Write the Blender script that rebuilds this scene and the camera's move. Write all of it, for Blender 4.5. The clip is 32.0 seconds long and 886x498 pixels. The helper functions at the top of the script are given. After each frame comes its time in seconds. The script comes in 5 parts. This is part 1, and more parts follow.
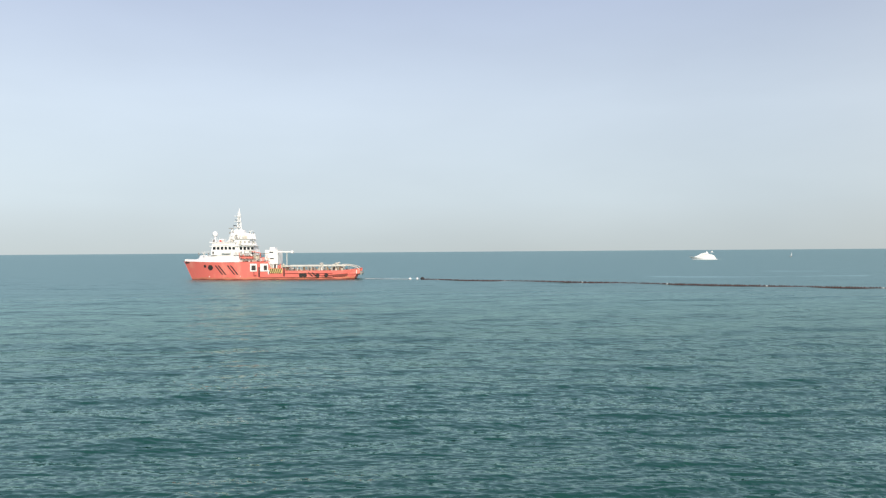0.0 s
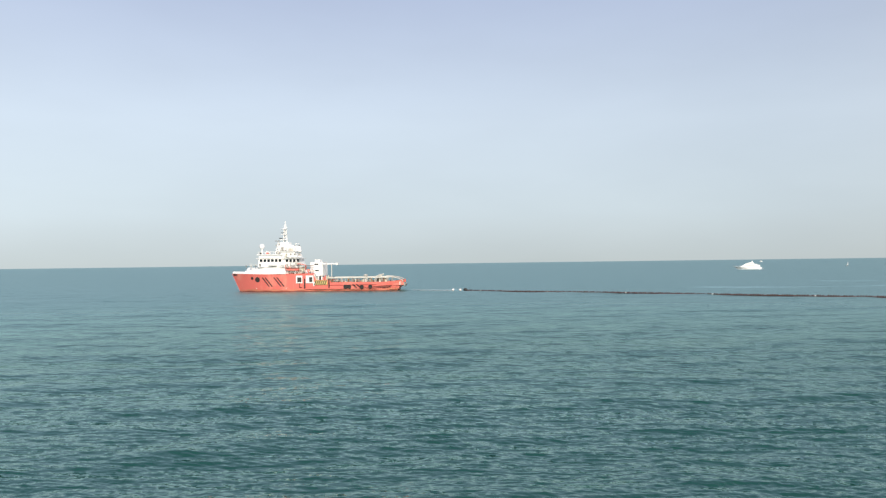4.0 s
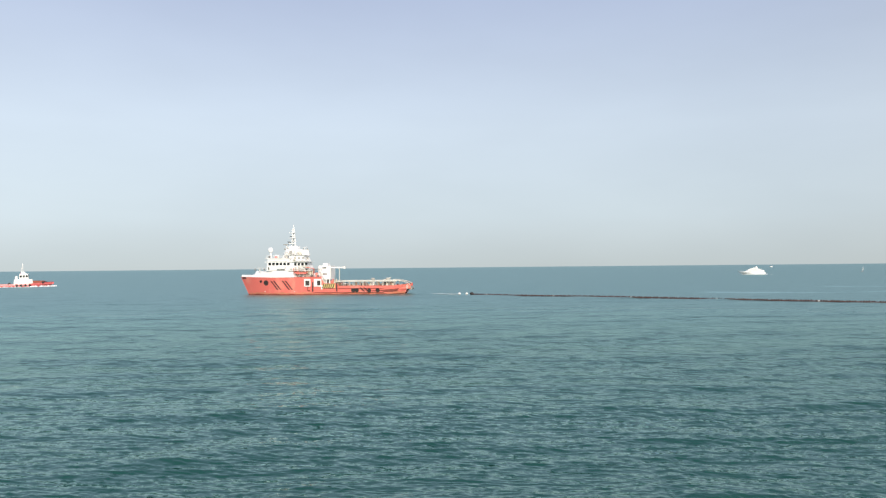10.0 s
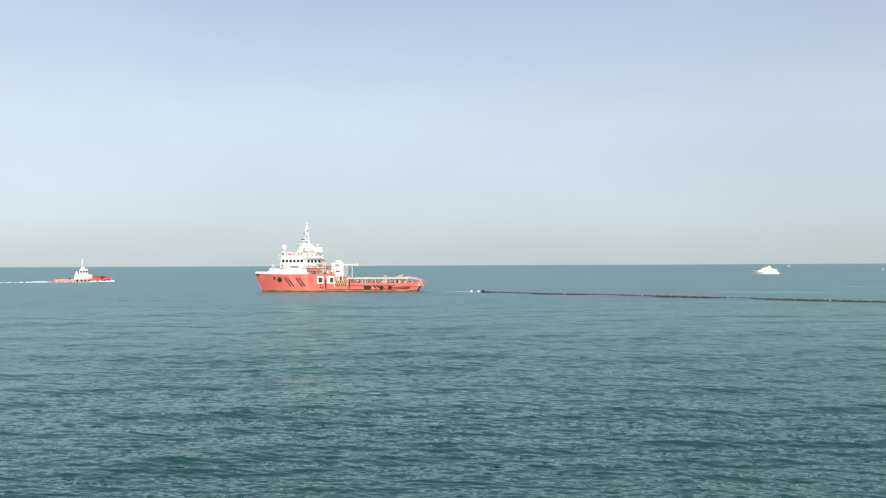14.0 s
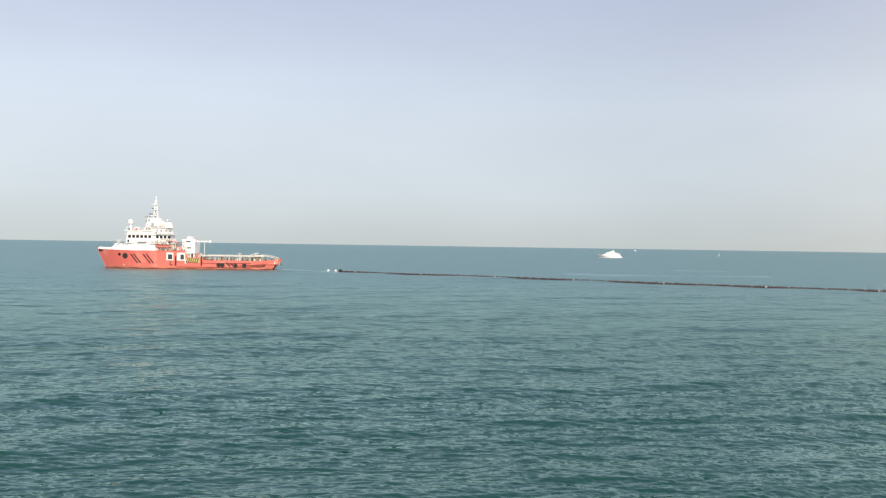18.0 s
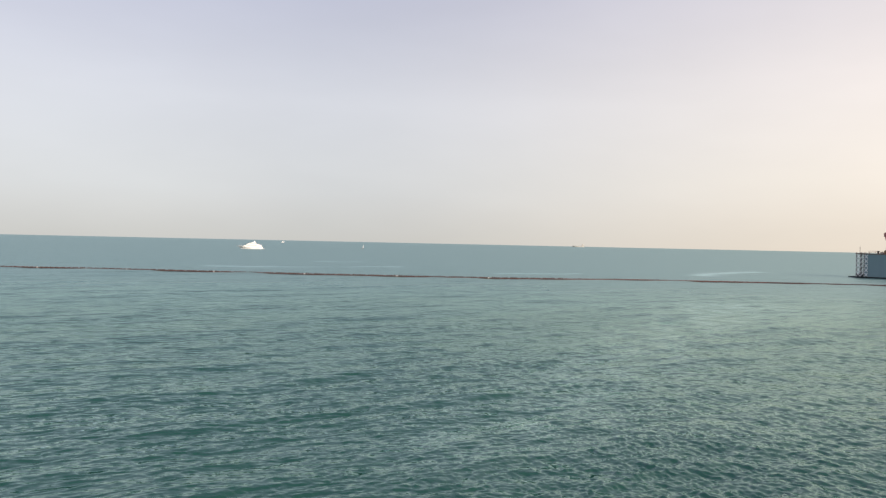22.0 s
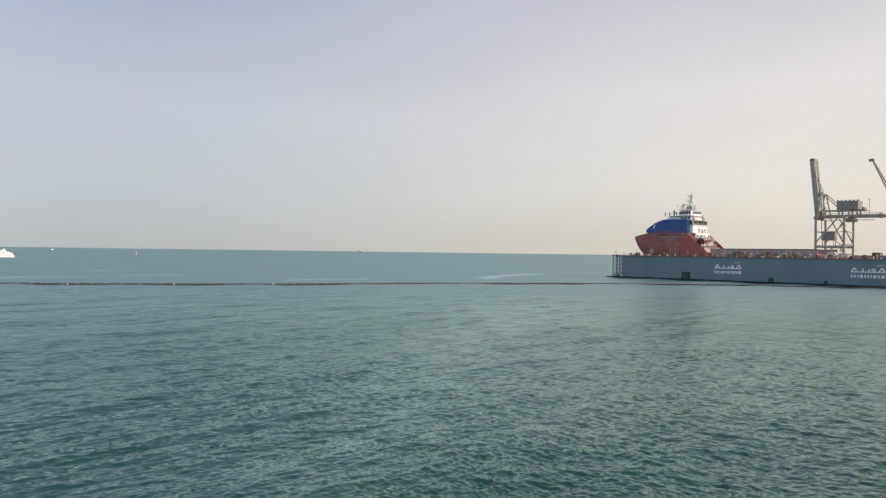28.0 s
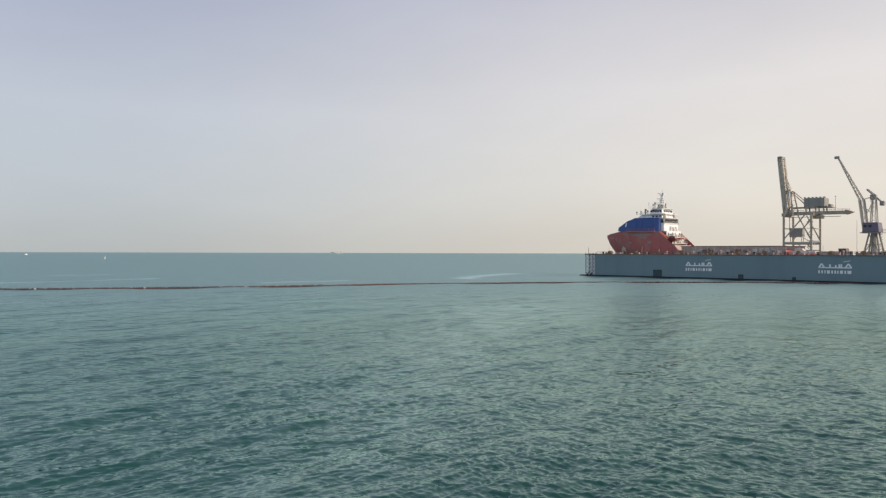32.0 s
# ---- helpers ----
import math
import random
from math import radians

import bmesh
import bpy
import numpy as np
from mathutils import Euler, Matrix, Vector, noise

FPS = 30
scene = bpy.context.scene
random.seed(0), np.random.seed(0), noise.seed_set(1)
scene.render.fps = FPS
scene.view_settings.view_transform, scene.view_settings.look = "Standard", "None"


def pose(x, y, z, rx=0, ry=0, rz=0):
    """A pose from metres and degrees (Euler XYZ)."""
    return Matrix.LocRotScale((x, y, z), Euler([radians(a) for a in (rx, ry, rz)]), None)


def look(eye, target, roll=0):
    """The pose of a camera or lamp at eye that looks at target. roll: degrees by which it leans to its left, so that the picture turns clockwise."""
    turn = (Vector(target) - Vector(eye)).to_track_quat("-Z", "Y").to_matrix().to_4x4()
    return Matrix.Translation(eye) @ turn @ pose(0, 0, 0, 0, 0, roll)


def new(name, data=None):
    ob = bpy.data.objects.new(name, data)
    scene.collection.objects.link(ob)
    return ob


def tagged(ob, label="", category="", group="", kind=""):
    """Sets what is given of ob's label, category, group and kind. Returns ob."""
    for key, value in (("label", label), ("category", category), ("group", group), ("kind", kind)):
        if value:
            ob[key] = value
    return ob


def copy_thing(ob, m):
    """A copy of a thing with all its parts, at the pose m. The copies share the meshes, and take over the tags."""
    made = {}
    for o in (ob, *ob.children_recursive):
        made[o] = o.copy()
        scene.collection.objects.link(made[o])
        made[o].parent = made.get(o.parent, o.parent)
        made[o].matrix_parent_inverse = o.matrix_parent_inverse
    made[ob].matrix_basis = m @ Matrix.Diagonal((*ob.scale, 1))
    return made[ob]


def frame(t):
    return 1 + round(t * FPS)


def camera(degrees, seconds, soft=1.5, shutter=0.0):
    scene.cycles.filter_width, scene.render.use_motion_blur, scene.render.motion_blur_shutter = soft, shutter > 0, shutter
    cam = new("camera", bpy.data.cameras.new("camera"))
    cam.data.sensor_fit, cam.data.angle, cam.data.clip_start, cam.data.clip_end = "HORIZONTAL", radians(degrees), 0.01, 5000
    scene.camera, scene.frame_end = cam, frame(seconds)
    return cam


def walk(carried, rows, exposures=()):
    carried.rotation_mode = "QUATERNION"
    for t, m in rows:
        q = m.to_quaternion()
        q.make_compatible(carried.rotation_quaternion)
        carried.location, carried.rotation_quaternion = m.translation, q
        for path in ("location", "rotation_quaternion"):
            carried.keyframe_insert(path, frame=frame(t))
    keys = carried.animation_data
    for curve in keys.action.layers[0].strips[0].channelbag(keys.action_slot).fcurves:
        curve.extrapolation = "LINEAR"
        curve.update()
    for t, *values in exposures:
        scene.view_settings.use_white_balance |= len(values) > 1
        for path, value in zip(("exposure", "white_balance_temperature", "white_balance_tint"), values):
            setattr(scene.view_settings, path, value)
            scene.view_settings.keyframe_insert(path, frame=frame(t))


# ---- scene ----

# ---- camera: held by hand on a drifting deck, panning from the tug and the supply ship to the dock ----
EYE_Z = 9.85
cam = camera(58.84, 32.0, soft=1.3)

# seconds, pan to the right, tilt up, roll (degrees)
PAN = [
    (0, 14.310, 0.095, -0.413), (0.5, 13.926, 0.162, -0.621), (1, 13.618, 0.223, -0.647), (1.5, 13.068, 0.318, -0.710),
    (2, 12.489, 0.501, -0.620), (2.5, 12.146, 0.573, -0.806), (3, 11.749, 0.704, -0.808), (3.5, 11.376, 0.842, -0.815),
    (5.5, 11.083, 1.051, -0.645), (6, 11.118, 1.086, -0.578), (6.5, 11.051, 1.127, -0.690), (7, 11.027, 1.176, -0.667),
    (7.5, 10.949, 1.198, -0.646), (8, 10.904, 1.224, -0.575), (8.5, 10.913, 1.231, -0.539), (9, 10.931, 1.238, -0.495),
    (9.5, 10.925, 1.246, -0.559), (10, 10.785, 1.242, -0.532), (10.5, 10.588, 1.248, -0.306), (11, 10.545, 1.248, -0.304),
    (11.5, 10.493, 1.248, -0.308), (12, 10.419, 1.207, -0.340), (12.5, 10.168, 1.193, -0.251), (13, 9.930, 1.137, -0.235),
    (13.5, 9.946, 1.130, -0.251), (15.5, 9.502, 0.844, -0.002), (16, 8.887, 0.790, 0.019), (16.5, 8.499, 0.783, 0.136),
    (17, 8.443, 0.382, 0.472), (17.5, 13.852, 0.062, 0.618), (18, 20.289, -0.322, 0.855), (18.5, 24.132, -0.666, 1.006),
    (19, 26.730, -0.784, 1.052), (19.5, 29.634, -0.894, 1.272), (20, 32.739, -1.042, 1.422), (20.5, 36.342, -0.987, 1.450),
    (21, 40.112, -0.898, 1.425), (21.5, 43.464, -0.744, 1.129), (22, 46.000, -0.498, 1.232), (22.5, 47.551, -0.348, 1.159),
    (23, 49.451, -0.232, 0.944), (23.5, 51.319, -0.235, 0.864), (24, 53.303, -0.292, 0.842), (24.5, 54.925, -0.308, 0.895),
    (25, 55.944, -0.245, 0.901), (25.5, 56.813, -0.211, 0.921), (27.5, 60.720, 0.104, 0.814), (28, 61.545, 0.147, 0.755),
    (28.5, 62.501, 0.193, 0.783), (29, 62.700, 0.210, 0.724), (29.5, 62.727, 0.237, 0.635), (30, 62.757, 0.209, 0.729),
    (30.5, 62.776, 0.217, 0.701), (31, 62.784, 0.235, 0.640), (31.5, 62.834, 0.232, 0.652), (32, 63.460, 0.191, 0.133),
]


def eye(t):
    s = min(t, 17.0) - 8.5
    return -0.12 * s, -0.414 * s, EYE_Z


walk(cam, [(t, pose(*eye(t), 90 + tilt, 0, -pan) @ pose(0, 0, 0, 0, 0, roll)) for t, pan, tilt, roll in PAN],
     exposures=[(0, -0.05, 6500, 10), (17.0, -0.05, 6500, 10), (18.0, -0.03, 6700, 13), (18.8, -0.03, 7250, 18), (19.8, 0.02, 7600, 19), (20.8, 0.02, 7380, 18), (22.0, 0.0, 7250, 18), (23.5, -0.06, 7100, 18),
                (25.5, -0.19, 6900, 16), (28.0, -0.28, 6780, 15), (32.0, -0.28, 6780, 15)])


# ---- light: low hazy sun from the right, pale sky ----
SUN_AZ, SUN_EL = 176.0, 28.0
sun_dir = Vector((math.sin(radians(SUN_AZ)) * math.cos(radians(SUN_EL)), math.cos(radians(SUN_AZ)) * math.cos(radians(SUN_EL)), math.sin(radians(SUN_EL))))
sun = new("sun", bpy.data.lights.new("sun", "SUN"))
sun.data.energy, sun.data.angle, sun.data.color = 4.4, radians(1.0), (1.0, 0.88, 0.74)
sun.matrix_world = look(sun_dir * 100, (0, 0, 0))

world = bpy.data.worlds.new("world")
scene.world = world
world.use_nodes = True
wn, wl = world.node_tree.nodes, world.node_tree.links
wn.clear()
w_out, w_bg = wn.new("ShaderNodeOutputWorld"), wn.new("ShaderNodeBackground")
w_sky = wn.new("ShaderNodeTexSky")
w_sky.sky_type, w_sky.sun_disc = "NISHITA", False
w_sky.sun_elevation, w_sky.sun_rotation = radians(SUN_EL), radians(SUN_AZ)
w_sky.air_density, w_sky.dust_density, w_sky.ozone_density = 1.0, 3.0, 1.5
w_scale = wn.new("ShaderNodeMix")
w_scale.data_type, w_scale.blend_type = "RGBA", "MULTIPLY"
w_scale.inputs["Factor"].default_value = 1.0
w_scale.inputs["B"].default_value = (0.09, 0.09, 0.09, 1)
wl.new(w_sky.outputs["Color"], w_scale.inputs["A"])
# haze: pale above, greyer at the horizon, warmer towards the sun
w_geo, w_sep = wn.new("ShaderNodeTexCoord"), wn.new("ShaderNodeSeparateXYZ")
wl.new(w_geo.outputs["Generated"], w_sep.inputs["Vector"])
w_ramp = wn.new("ShaderNodeValToRGB")
wl.new(w_sep.outputs["Z"], w_ramp.inputs["Fac"])
for i, (pos, colour) in enumerate([(0.0, (0.66, 0.74, 0.75)), (0.06, (0.72, 0.83, 0.90)), (0.17, (0.74, 0.85, 0.97)), (0.32, (0.55, 0.64, 0.84)), (0.8, (0.32, 0.43, 0.69))]):
    e = w_ramp.color_ramp.elements[i] if i < 2 else w_ramp.color_ramp.elements.new(pos)
    e.position, e.color = pos, (*colour, 1)
w_warm = wn.new("ShaderNodeValToRGB")
wl.new(w_sep.outputs["Z"], w_warm.inputs["Fac"])
for i, (pos, colour) in enumerate([(0.0, (1.02, 0.97, 0.83)), (0.08, (1.09, 1.07, 0.96)), (0.2, (1.11, 1.10, 1.07)), (0.34, (0.80, 0.82, 0.88)), (0.8, (0.50, 0.55, 0.70))]):
    e = w_warm.color_ramp.elements[i] if i < 2 else w_warm.color_ramp.elements.new(pos)
    e.position, e.color = pos, (*colour, 1)
w_dot = wn.new("ShaderNodeVectorMath")
w_dot.operation = "DOT_PRODUCT"
wl.new(w_geo.outputs["Generated"], w_dot.inputs[0])
w_dot.inputs[1].default_value = (math.sin(radians(130)), math.cos(radians(130)), 0)
w_map = wn.new("ShaderNodeMapRange")
w_map.interpolation_type = "SMOOTHSTEP"
w_map.inputs["From Min"].default_value, w_map.inputs["From Max"].default_value = -0.1, 0.97
wl.new(w_dot.outputs["Value"], w_map.inputs["Value"])
w_side = wn.new("ShaderNodeMix")
w_side.data_type = "RGBA"
wl.new(w_map.outputs["Result"], w_side.inputs["Factor"])
wl.new(w_warm.outputs["Color"], w_side.inputs["B"])
w_fall = wn.new("ShaderNodeMapRange")
w_fall.inputs["From Min"].default_value, w_fall.inputs["From Max"].default_value = -0.95, 0.05
w_fall.inputs["To Min"].default_value, w_fall.inputs["To Max"].default_value = 1.07, 0.92
wl.new(w_dot.outputs["Value"], w_fall.inputs["Value"])
w_dim = wn.new("ShaderNodeVectorMath")
w_dim.operation = "SCALE"
wl.new(w_ramp.outputs["Color"], w_dim.inputs[0])
wl.new(w_fall.outputs["Result"], w_dim.inputs["Scale"])
w_haze = wn.new("ShaderNodeMix")
w_haze.data_type = "RGBA"
w_haze.inputs["Factor"].default_value = 0.85
wl.new(w_scale.outputs["Result"], w_haze.inputs["A"])
wl.new(w_dim.outputs["Vector"], w_side.inputs["A"])
wl.new(w_side.outputs["Result"], w_haze.inputs["B"])
# the haze is faintly uneven
w_long, w_veil, w_even = wn.new("ShaderNodeMapping"), wn.new("ShaderNodeTexNoise"), wn.new("ShaderNodeMapRange")
w_long.inputs["Scale"].default_value = (1.0, 1.0, 3.2)
w_veil.inputs["Scale"].default_value, w_veil.inputs["Detail"].default_value, w_veil.inputs["Roughness"].default_value = 2.6, 5.0, 0.5
w_even.inputs["From Min"].default_value, w_even.inputs["From Max"].default_value = 0.3, 0.7
w_even.inputs["To Min"].default_value, w_even.inputs["To Max"].default_value = 0.965, 1.04
w_thick = wn.new("ShaderNodeVectorMath")
w_thick.operation = "SCALE"
wl.new(w_geo.outputs["Generated"], w_long.inputs["Vector"])
wl.new(w_long.outputs["Vector"], w_veil.inputs["Vector"])
wl.new(w_veil.outputs["Fac"], w_even.inputs["Value"])
wl.new(w_haze.outputs["Result"], w_thick.inputs[0])
wl.new(w_even.outputs["Result"], w_thick.inputs["Scale"])
wl.new(w_thick.outputs["Vector"], w_bg.inputs["Color"])
w_bg.inputs["Strength"].default_value = 1.0
wl.new(w_bg.outputs["Background"], w_out.inputs["Surface"])


# ---- materials ----
def rgb(r, g, b):
    return (r, g, b, 1)


def paint(name, colour, rough=0.45, metal=0.0, dirt=(0.25, 0.16, 0.1), amount=0.35, scale=0.5, streak=4.0, bump=0.02):
    """Weathered coating: large stains, fine grain, streaks running down."""
    m = bpy.data.materials.new(name)
    m.use_nodes = True
    n, l = m.node_tree.nodes, m.node_tree.links
    b = n["Principled BSDF"]
    tc, mp = n.new("ShaderNodeTexCoord"), n.new("ShaderNodeMapping")
    mp.inputs["Scale"].default_value = (scale, scale, scale / streak)
    l.new(tc.outputs["Object"], mp.inputs["Vector"])
    big, fine = n.new("ShaderNodeTexNoise"), n.new("ShaderNodeTexNoise")
    big.inputs["Scale"].default_value, big.inputs["Detail"].default_value, big.inputs["Roughness"].default_value = 1.0, 6, 0.65
    fine.inputs["Scale"].default_value, fine.inputs["Detail"].default_value = 14.0, 4
    l.new(mp.outputs["Vector"], big.inputs["Vector"])
    l.new(tc.outputs["Object"], fine.inputs["Vector"])
    ramp = n.new("ShaderNodeMapRange")
    ramp.inputs["From Min"].default_value, ramp.inputs["From Max"].default_value = 0.48, 0.78
    ramp.inputs["To Max"].default_value = amount
    l.new(big.outputs["Fac"], ramp.inputs["Value"])
    mix = n.new("ShaderNodeMix")
    mix.data_type = "RGBA"
    l.new(ramp.outputs["Result"], mix.inputs["Factor"])
    mix.inputs["A"].default_value, mix.inputs["B"].default_value = rgb(*colour), rgb(*dirt)
    tone, val = n.new("ShaderNodeMapRange"), n.new("ShaderNodeHueSaturation")
    tone.inputs["To Min"].default_value, tone.inputs["To Max"].default_value = 0.88, 1.1
    l.new(fine.outputs["Fac"], tone.inputs["Value"])
    l.new(tone.outputs["Result"], val.inputs["Value"])
    l.new(mix.outputs["Result"], val.inputs["Color"])
    l.new(val.outputs["Color"], b.inputs["Base Color"])
    rr = n.new("ShaderNodeMapRange")
    rr.inputs["To Min"].default_value, rr.inputs["To Max"].default_value = rough * 0.8, min(1, rough * 1.3)
    l.new(big.outputs["Fac"], rr.inputs["Value"])
    l.new(rr.outputs["Result"], b.inputs["Roughness"])
    b.inputs["Metallic"].default_value = metal
    bp = n.new("ShaderNodeBump")
    bp.inputs["Strength"].default_value, bp.inputs["Distance"].default_value = 0.4, bump
    l.new(fine.outputs["Fac"], bp.inputs["Height"])
    l.new(bp.outputs["Normal"], b.inputs["Normal"])
    return m


ORANGE = paint("orange_hull_paint", (0.72, 0.165, 0.135), 0.5, dirt=(0.78, 0.36, 0.27), amount=0.75, scale=0.35, streak=2.5)
SCUM = paint("stained_orange_waterline", (0.60, 0.19, 0.12), 0.65, dirt=(0.42, 0.26, 0.13), amount=0.95, scale=0.5, streak=1.0)
WHITE = paint("white_ship_paint", (0.81, 0.81, 0.80), 0.45, dirt=(0.56, 0.50, 0.42), amount=0.45)
CREAM = paint("cream_deck_paint", (0.62, 0.56, 0.45), 0.5)
BOOT = paint("rusty_boot_top", (0.22, 0.05, 0.035), 0.7, dirt=(0.07, 0.06, 0.045), amount=0.8, scale=0.9)
DARK = paint("black_fitting_paint", (0.03, 0.028, 0.028), 0.55, dirt=(0.12, 0.07, 0.05), amount=0.4)
RUBBER = paint("black_rubber", (0.02, 0.02, 0.02), 0.85, dirt=(0.09, 0.08, 0.07), amount=0.5)
STEEL = paint("grey_deck_steel", (0.30, 0.30, 0.28), 0.5, 0.2, dirt=(0.22, 0.12, 0.07), amount=0.5)
PALE = paint("pale_grey_paint", (0.58, 0.58, 0.53), 0.5, dirt=(0.3, 0.22, 0.15), amount=0.4)
DECKRED = paint("red_oxide_deck", (0.26, 0.07, 0.045), 0.75, dirt=(0.1, 0.06, 0.05), amount=0.6)
WOOD = paint("deck_timber", (0.30, 0.19, 0.10), 0.8, dirt=(0.1, 0.07, 0.05), amount=0.6)
YELLOW = paint("yellow_paint", (0.66, 0.50, 0.18), 0.5, amount=0.3)
TUGRED = paint("bright_red_tug_paint", (0.68, 0.15, 0.155), 0.4, dirt=(0.35, 0.1, 0.08), amount=0.5)
RED = paint("red_hull_paint", (0.46, 0.13, 0.12), 0.55, dirt=(0.44, 0.27, 0.23), amount=0.9, scale=0.22, streak=1.4)
BLUE = paint("blue_cladding", (0.055, 0.12, 0.33), 0.55, dirt=(0.03, 0.06, 0.17), amount=0.5)
DOCKGREY = paint("blue_grey_dock_paint", (0.175, 0.27, 0.29), 0.6, dirt=(0.13, 0.2, 0.215), amount=0.6, scale=0.12, streak=6)
OPENING = paint("dark_green_opening_shade", (0.055, 0.085, 0.09), 0.8)
DOCKLOW = paint("weedy_waterline", (0.035, 0.045, 0.045), 0.8, dirt=(0.05, 0.05, 0.03), amount=0.6)
RAILB = paint("pale_brown_plating", (0.48, 0.36, 0.31), 0.8, dirt=(0.58, 0.50, 0.44), amount=0.8, scale=0.5, streak=1.5)
PRIMER = paint("worn_grey_primer", (0.34, 0.27, 0.24), 0.8, dirt=(0.42, 0.14, 0.12), amount=0.95, scale=0.6, streak=1.0)
RUST = paint("rusty_brown_steel", (0.24, 0.165, 0.13), 0.8, dirt=(0.13, 0.08, 0.06), amount=0.7)
# crane colour raised to hold the sunlit, hazy look of boom and jib
CRANE = paint("hazy_sunlit_crane_grey", (0.60, 0.54, 0.45), 0.6, dirt=(0.36, 0.27, 0.2), amount=0.8)
CRANEB = paint("weathered_crane_steel", (0.42, 0.37, 0.29), 0.65, dirt=(0.26, 0.17, 0.11), amount=0.8)
CRANED = paint("dark_crane_house", (0.30, 0.29, 0.26), 0.6, dirt=(0.2, 0.15, 0.11), amount=0.5)
PURPLE = paint("dark_violet_house", (0.16, 0.14, 0.19), 0.6, dirt=(0.26, 0.22, 0.22), amount=0.8)
MARK = paint("bright_white_lettering", (0.88, 0.88, 0.86), 0.5, dirt=(0.6, 0.6, 0.58), amount=0.3)
GEL = paint("white_gelcoat", (0.86, 0.86, 0.85), 0.2, amount=0.1)
BUOYW = paint("white_buoy_plastic", (0.82, 0.80, 0.78), 0.4, amount=0.2)
FLOATD = paint("dark_float_rubber", (0.05, 0.032, 0.03), 0.7, dirt=(0.12, 0.05, 0.04), amount=0.6, scale=2)
SKIRT = paint("faded_red_boom_fabric", (0.12, 0.06, 0.052), 0.75, dirt=(0.1, 0.07, 0.06), amount=0.6, scale=1)
ROPE = paint("pale_rope", (0.48, 0.50, 0.50), 0.9)
FOAM = paint("sea_foam", (0.80, 0.84, 0.84), 0.9, dirt=(0.3, 0.42, 0.44), amount=0.9, scale=0.8, streak=1)
CONCRETE = paint("quay_concrete", (0.32, 0.30, 0.27), 0.85)


def glass_dark():
    m = bpy.data.materials.new("dark_window_glass")
    m.use_nodes = True
    b = m.node_tree.nodes["Principled BSDF"]
    b.inputs["Base Color"].default_value = rgb(0.012, 0.016, 0.02)
    b.inputs["Roughness"].default_value = 0.06
    return m


GLASS = glass_dark()


# ---- building helpers ----
def part(name, bm, material, parent=None, label="", smooth=False):
    me = bpy.data.meshes.new(name)
    bm.normal_update()
    bm.to_mesh(me)
    bm.free()
    if smooth:
        me.polygons.foreach_set("use_smooth", [True] * len(me.polygons))
    me.materials.append(material)
    ob = new(name, me)
    if parent is not None:
        ob.parent = parent
    if label:
        ob["label"] = label
    return ob


def twin(ob, m, parent=None):
    """Another object on the same mesh."""
    o = new(ob.name.split(".")[0], ob.data)
    o.parent = parent or ob.parent
    o.matrix_basis = m
    if "label" in ob:
        o["label"] = ob["label"]
    return o


def thing(name, m, label, category, group="", kind=""):
    ob = new(name)
    ob.matrix_basis = m
    ob.empty_display_size = 0.5
    return tagged(ob, label, category, group, kind)


def box(x0, x1, y0, y1, z0, z1, bevel=0.0, top=(0, 0, 0, 0), bm=None):
    """A box; top pulls in the upper face at x0, x1, y0, y1."""
    made = bm if bm is not None else bmesh.new()
    low = [made.verts.new(p) for p in ((x0, y0, z0), (x1, y0, z0), (x1, y1, z0), (x0, y1, z0))]
    a, b, c, d = top
    up = [made.verts.new(p) for p in ((x0 + a, y0 + c, z1), (x1 - b, y0 + c, z1), (x1 - b, y1 - d, z1), (x0 + a, y1 - d, z1))]
    faces = [made.faces.new(low[::-1]), made.faces.new(up)]
    for i in range(4):
        j = (i + 1) % 4
        faces.append(made.faces.new((low[i], low[j], up[j], up[i])))
    if bevel:
        edges = list({e for f in faces for e in f.edges})
        bmesh.ops.bevel(made, geom=edges, offset=bevel, segments=2, affect="EDGES", profile=0.5)
    return made


def rod(p, q, r, n=6, bm=None, r2=None):
    made = bm if bm is not None else bmesh.new()
    p, q = Vector(p), Vector(q)
    d = (q - p).normalized()
    a = d.orthogonal().normalized()
    b = d.cross(a)
    rings = []
    for c, rr in ((p, r), (q, r if r2 is None else r2)):
        rings.append([made.verts.new(c + (a * math.cos(2 * math.pi * i / n) + b * math.sin(2 * math.pi * i / n)) * rr) for i in range(n)])
    for i in range(n):
        j = (i + 1) % n
        made.faces.new((rings[0][i], rings[0][j], rings[1][j], rings[1][i]))
    made.faces.new(rings[0][::-1])
    made.faces.new(rings[1])
    return made


def rods(pairs, r, n=5):
    bm = bmesh.new()
    for p, q in pairs:
        rod(p, q, r, n, bm)
    return bm


def lathe(profile, n=14, bm=None, at=(0, 0, 0)):
    """Turns (radius, z) round the upright axis."""
    made = bm if bm is not None else bmesh.new()
    rings = []
    for r, z in profile:
        rings.append([made.verts.new((at[0] + r * math.cos(2 * math.pi * i / n), at[1] + r * math.sin(2 * math.pi * i / n), at[2] + z)) for i in range(n)])
    for lo, hi in zip(rings, rings[1:]):
        for i in range(n):
            j = (i + 1) % n
            made.faces.new((lo[i], lo[j], hi[j], hi[i]))
    made.faces.new(rings[0][::-1])
    made.faces.new(rings[-1])
    return made


def ball(r, z=0.0, squash=1.0, n=14):
    return lathe([(max(0.02, r * math.sin(a)), z - r * squash * math.cos(a)) for a in [math.pi * k / 9 for k in range(10)]], n)


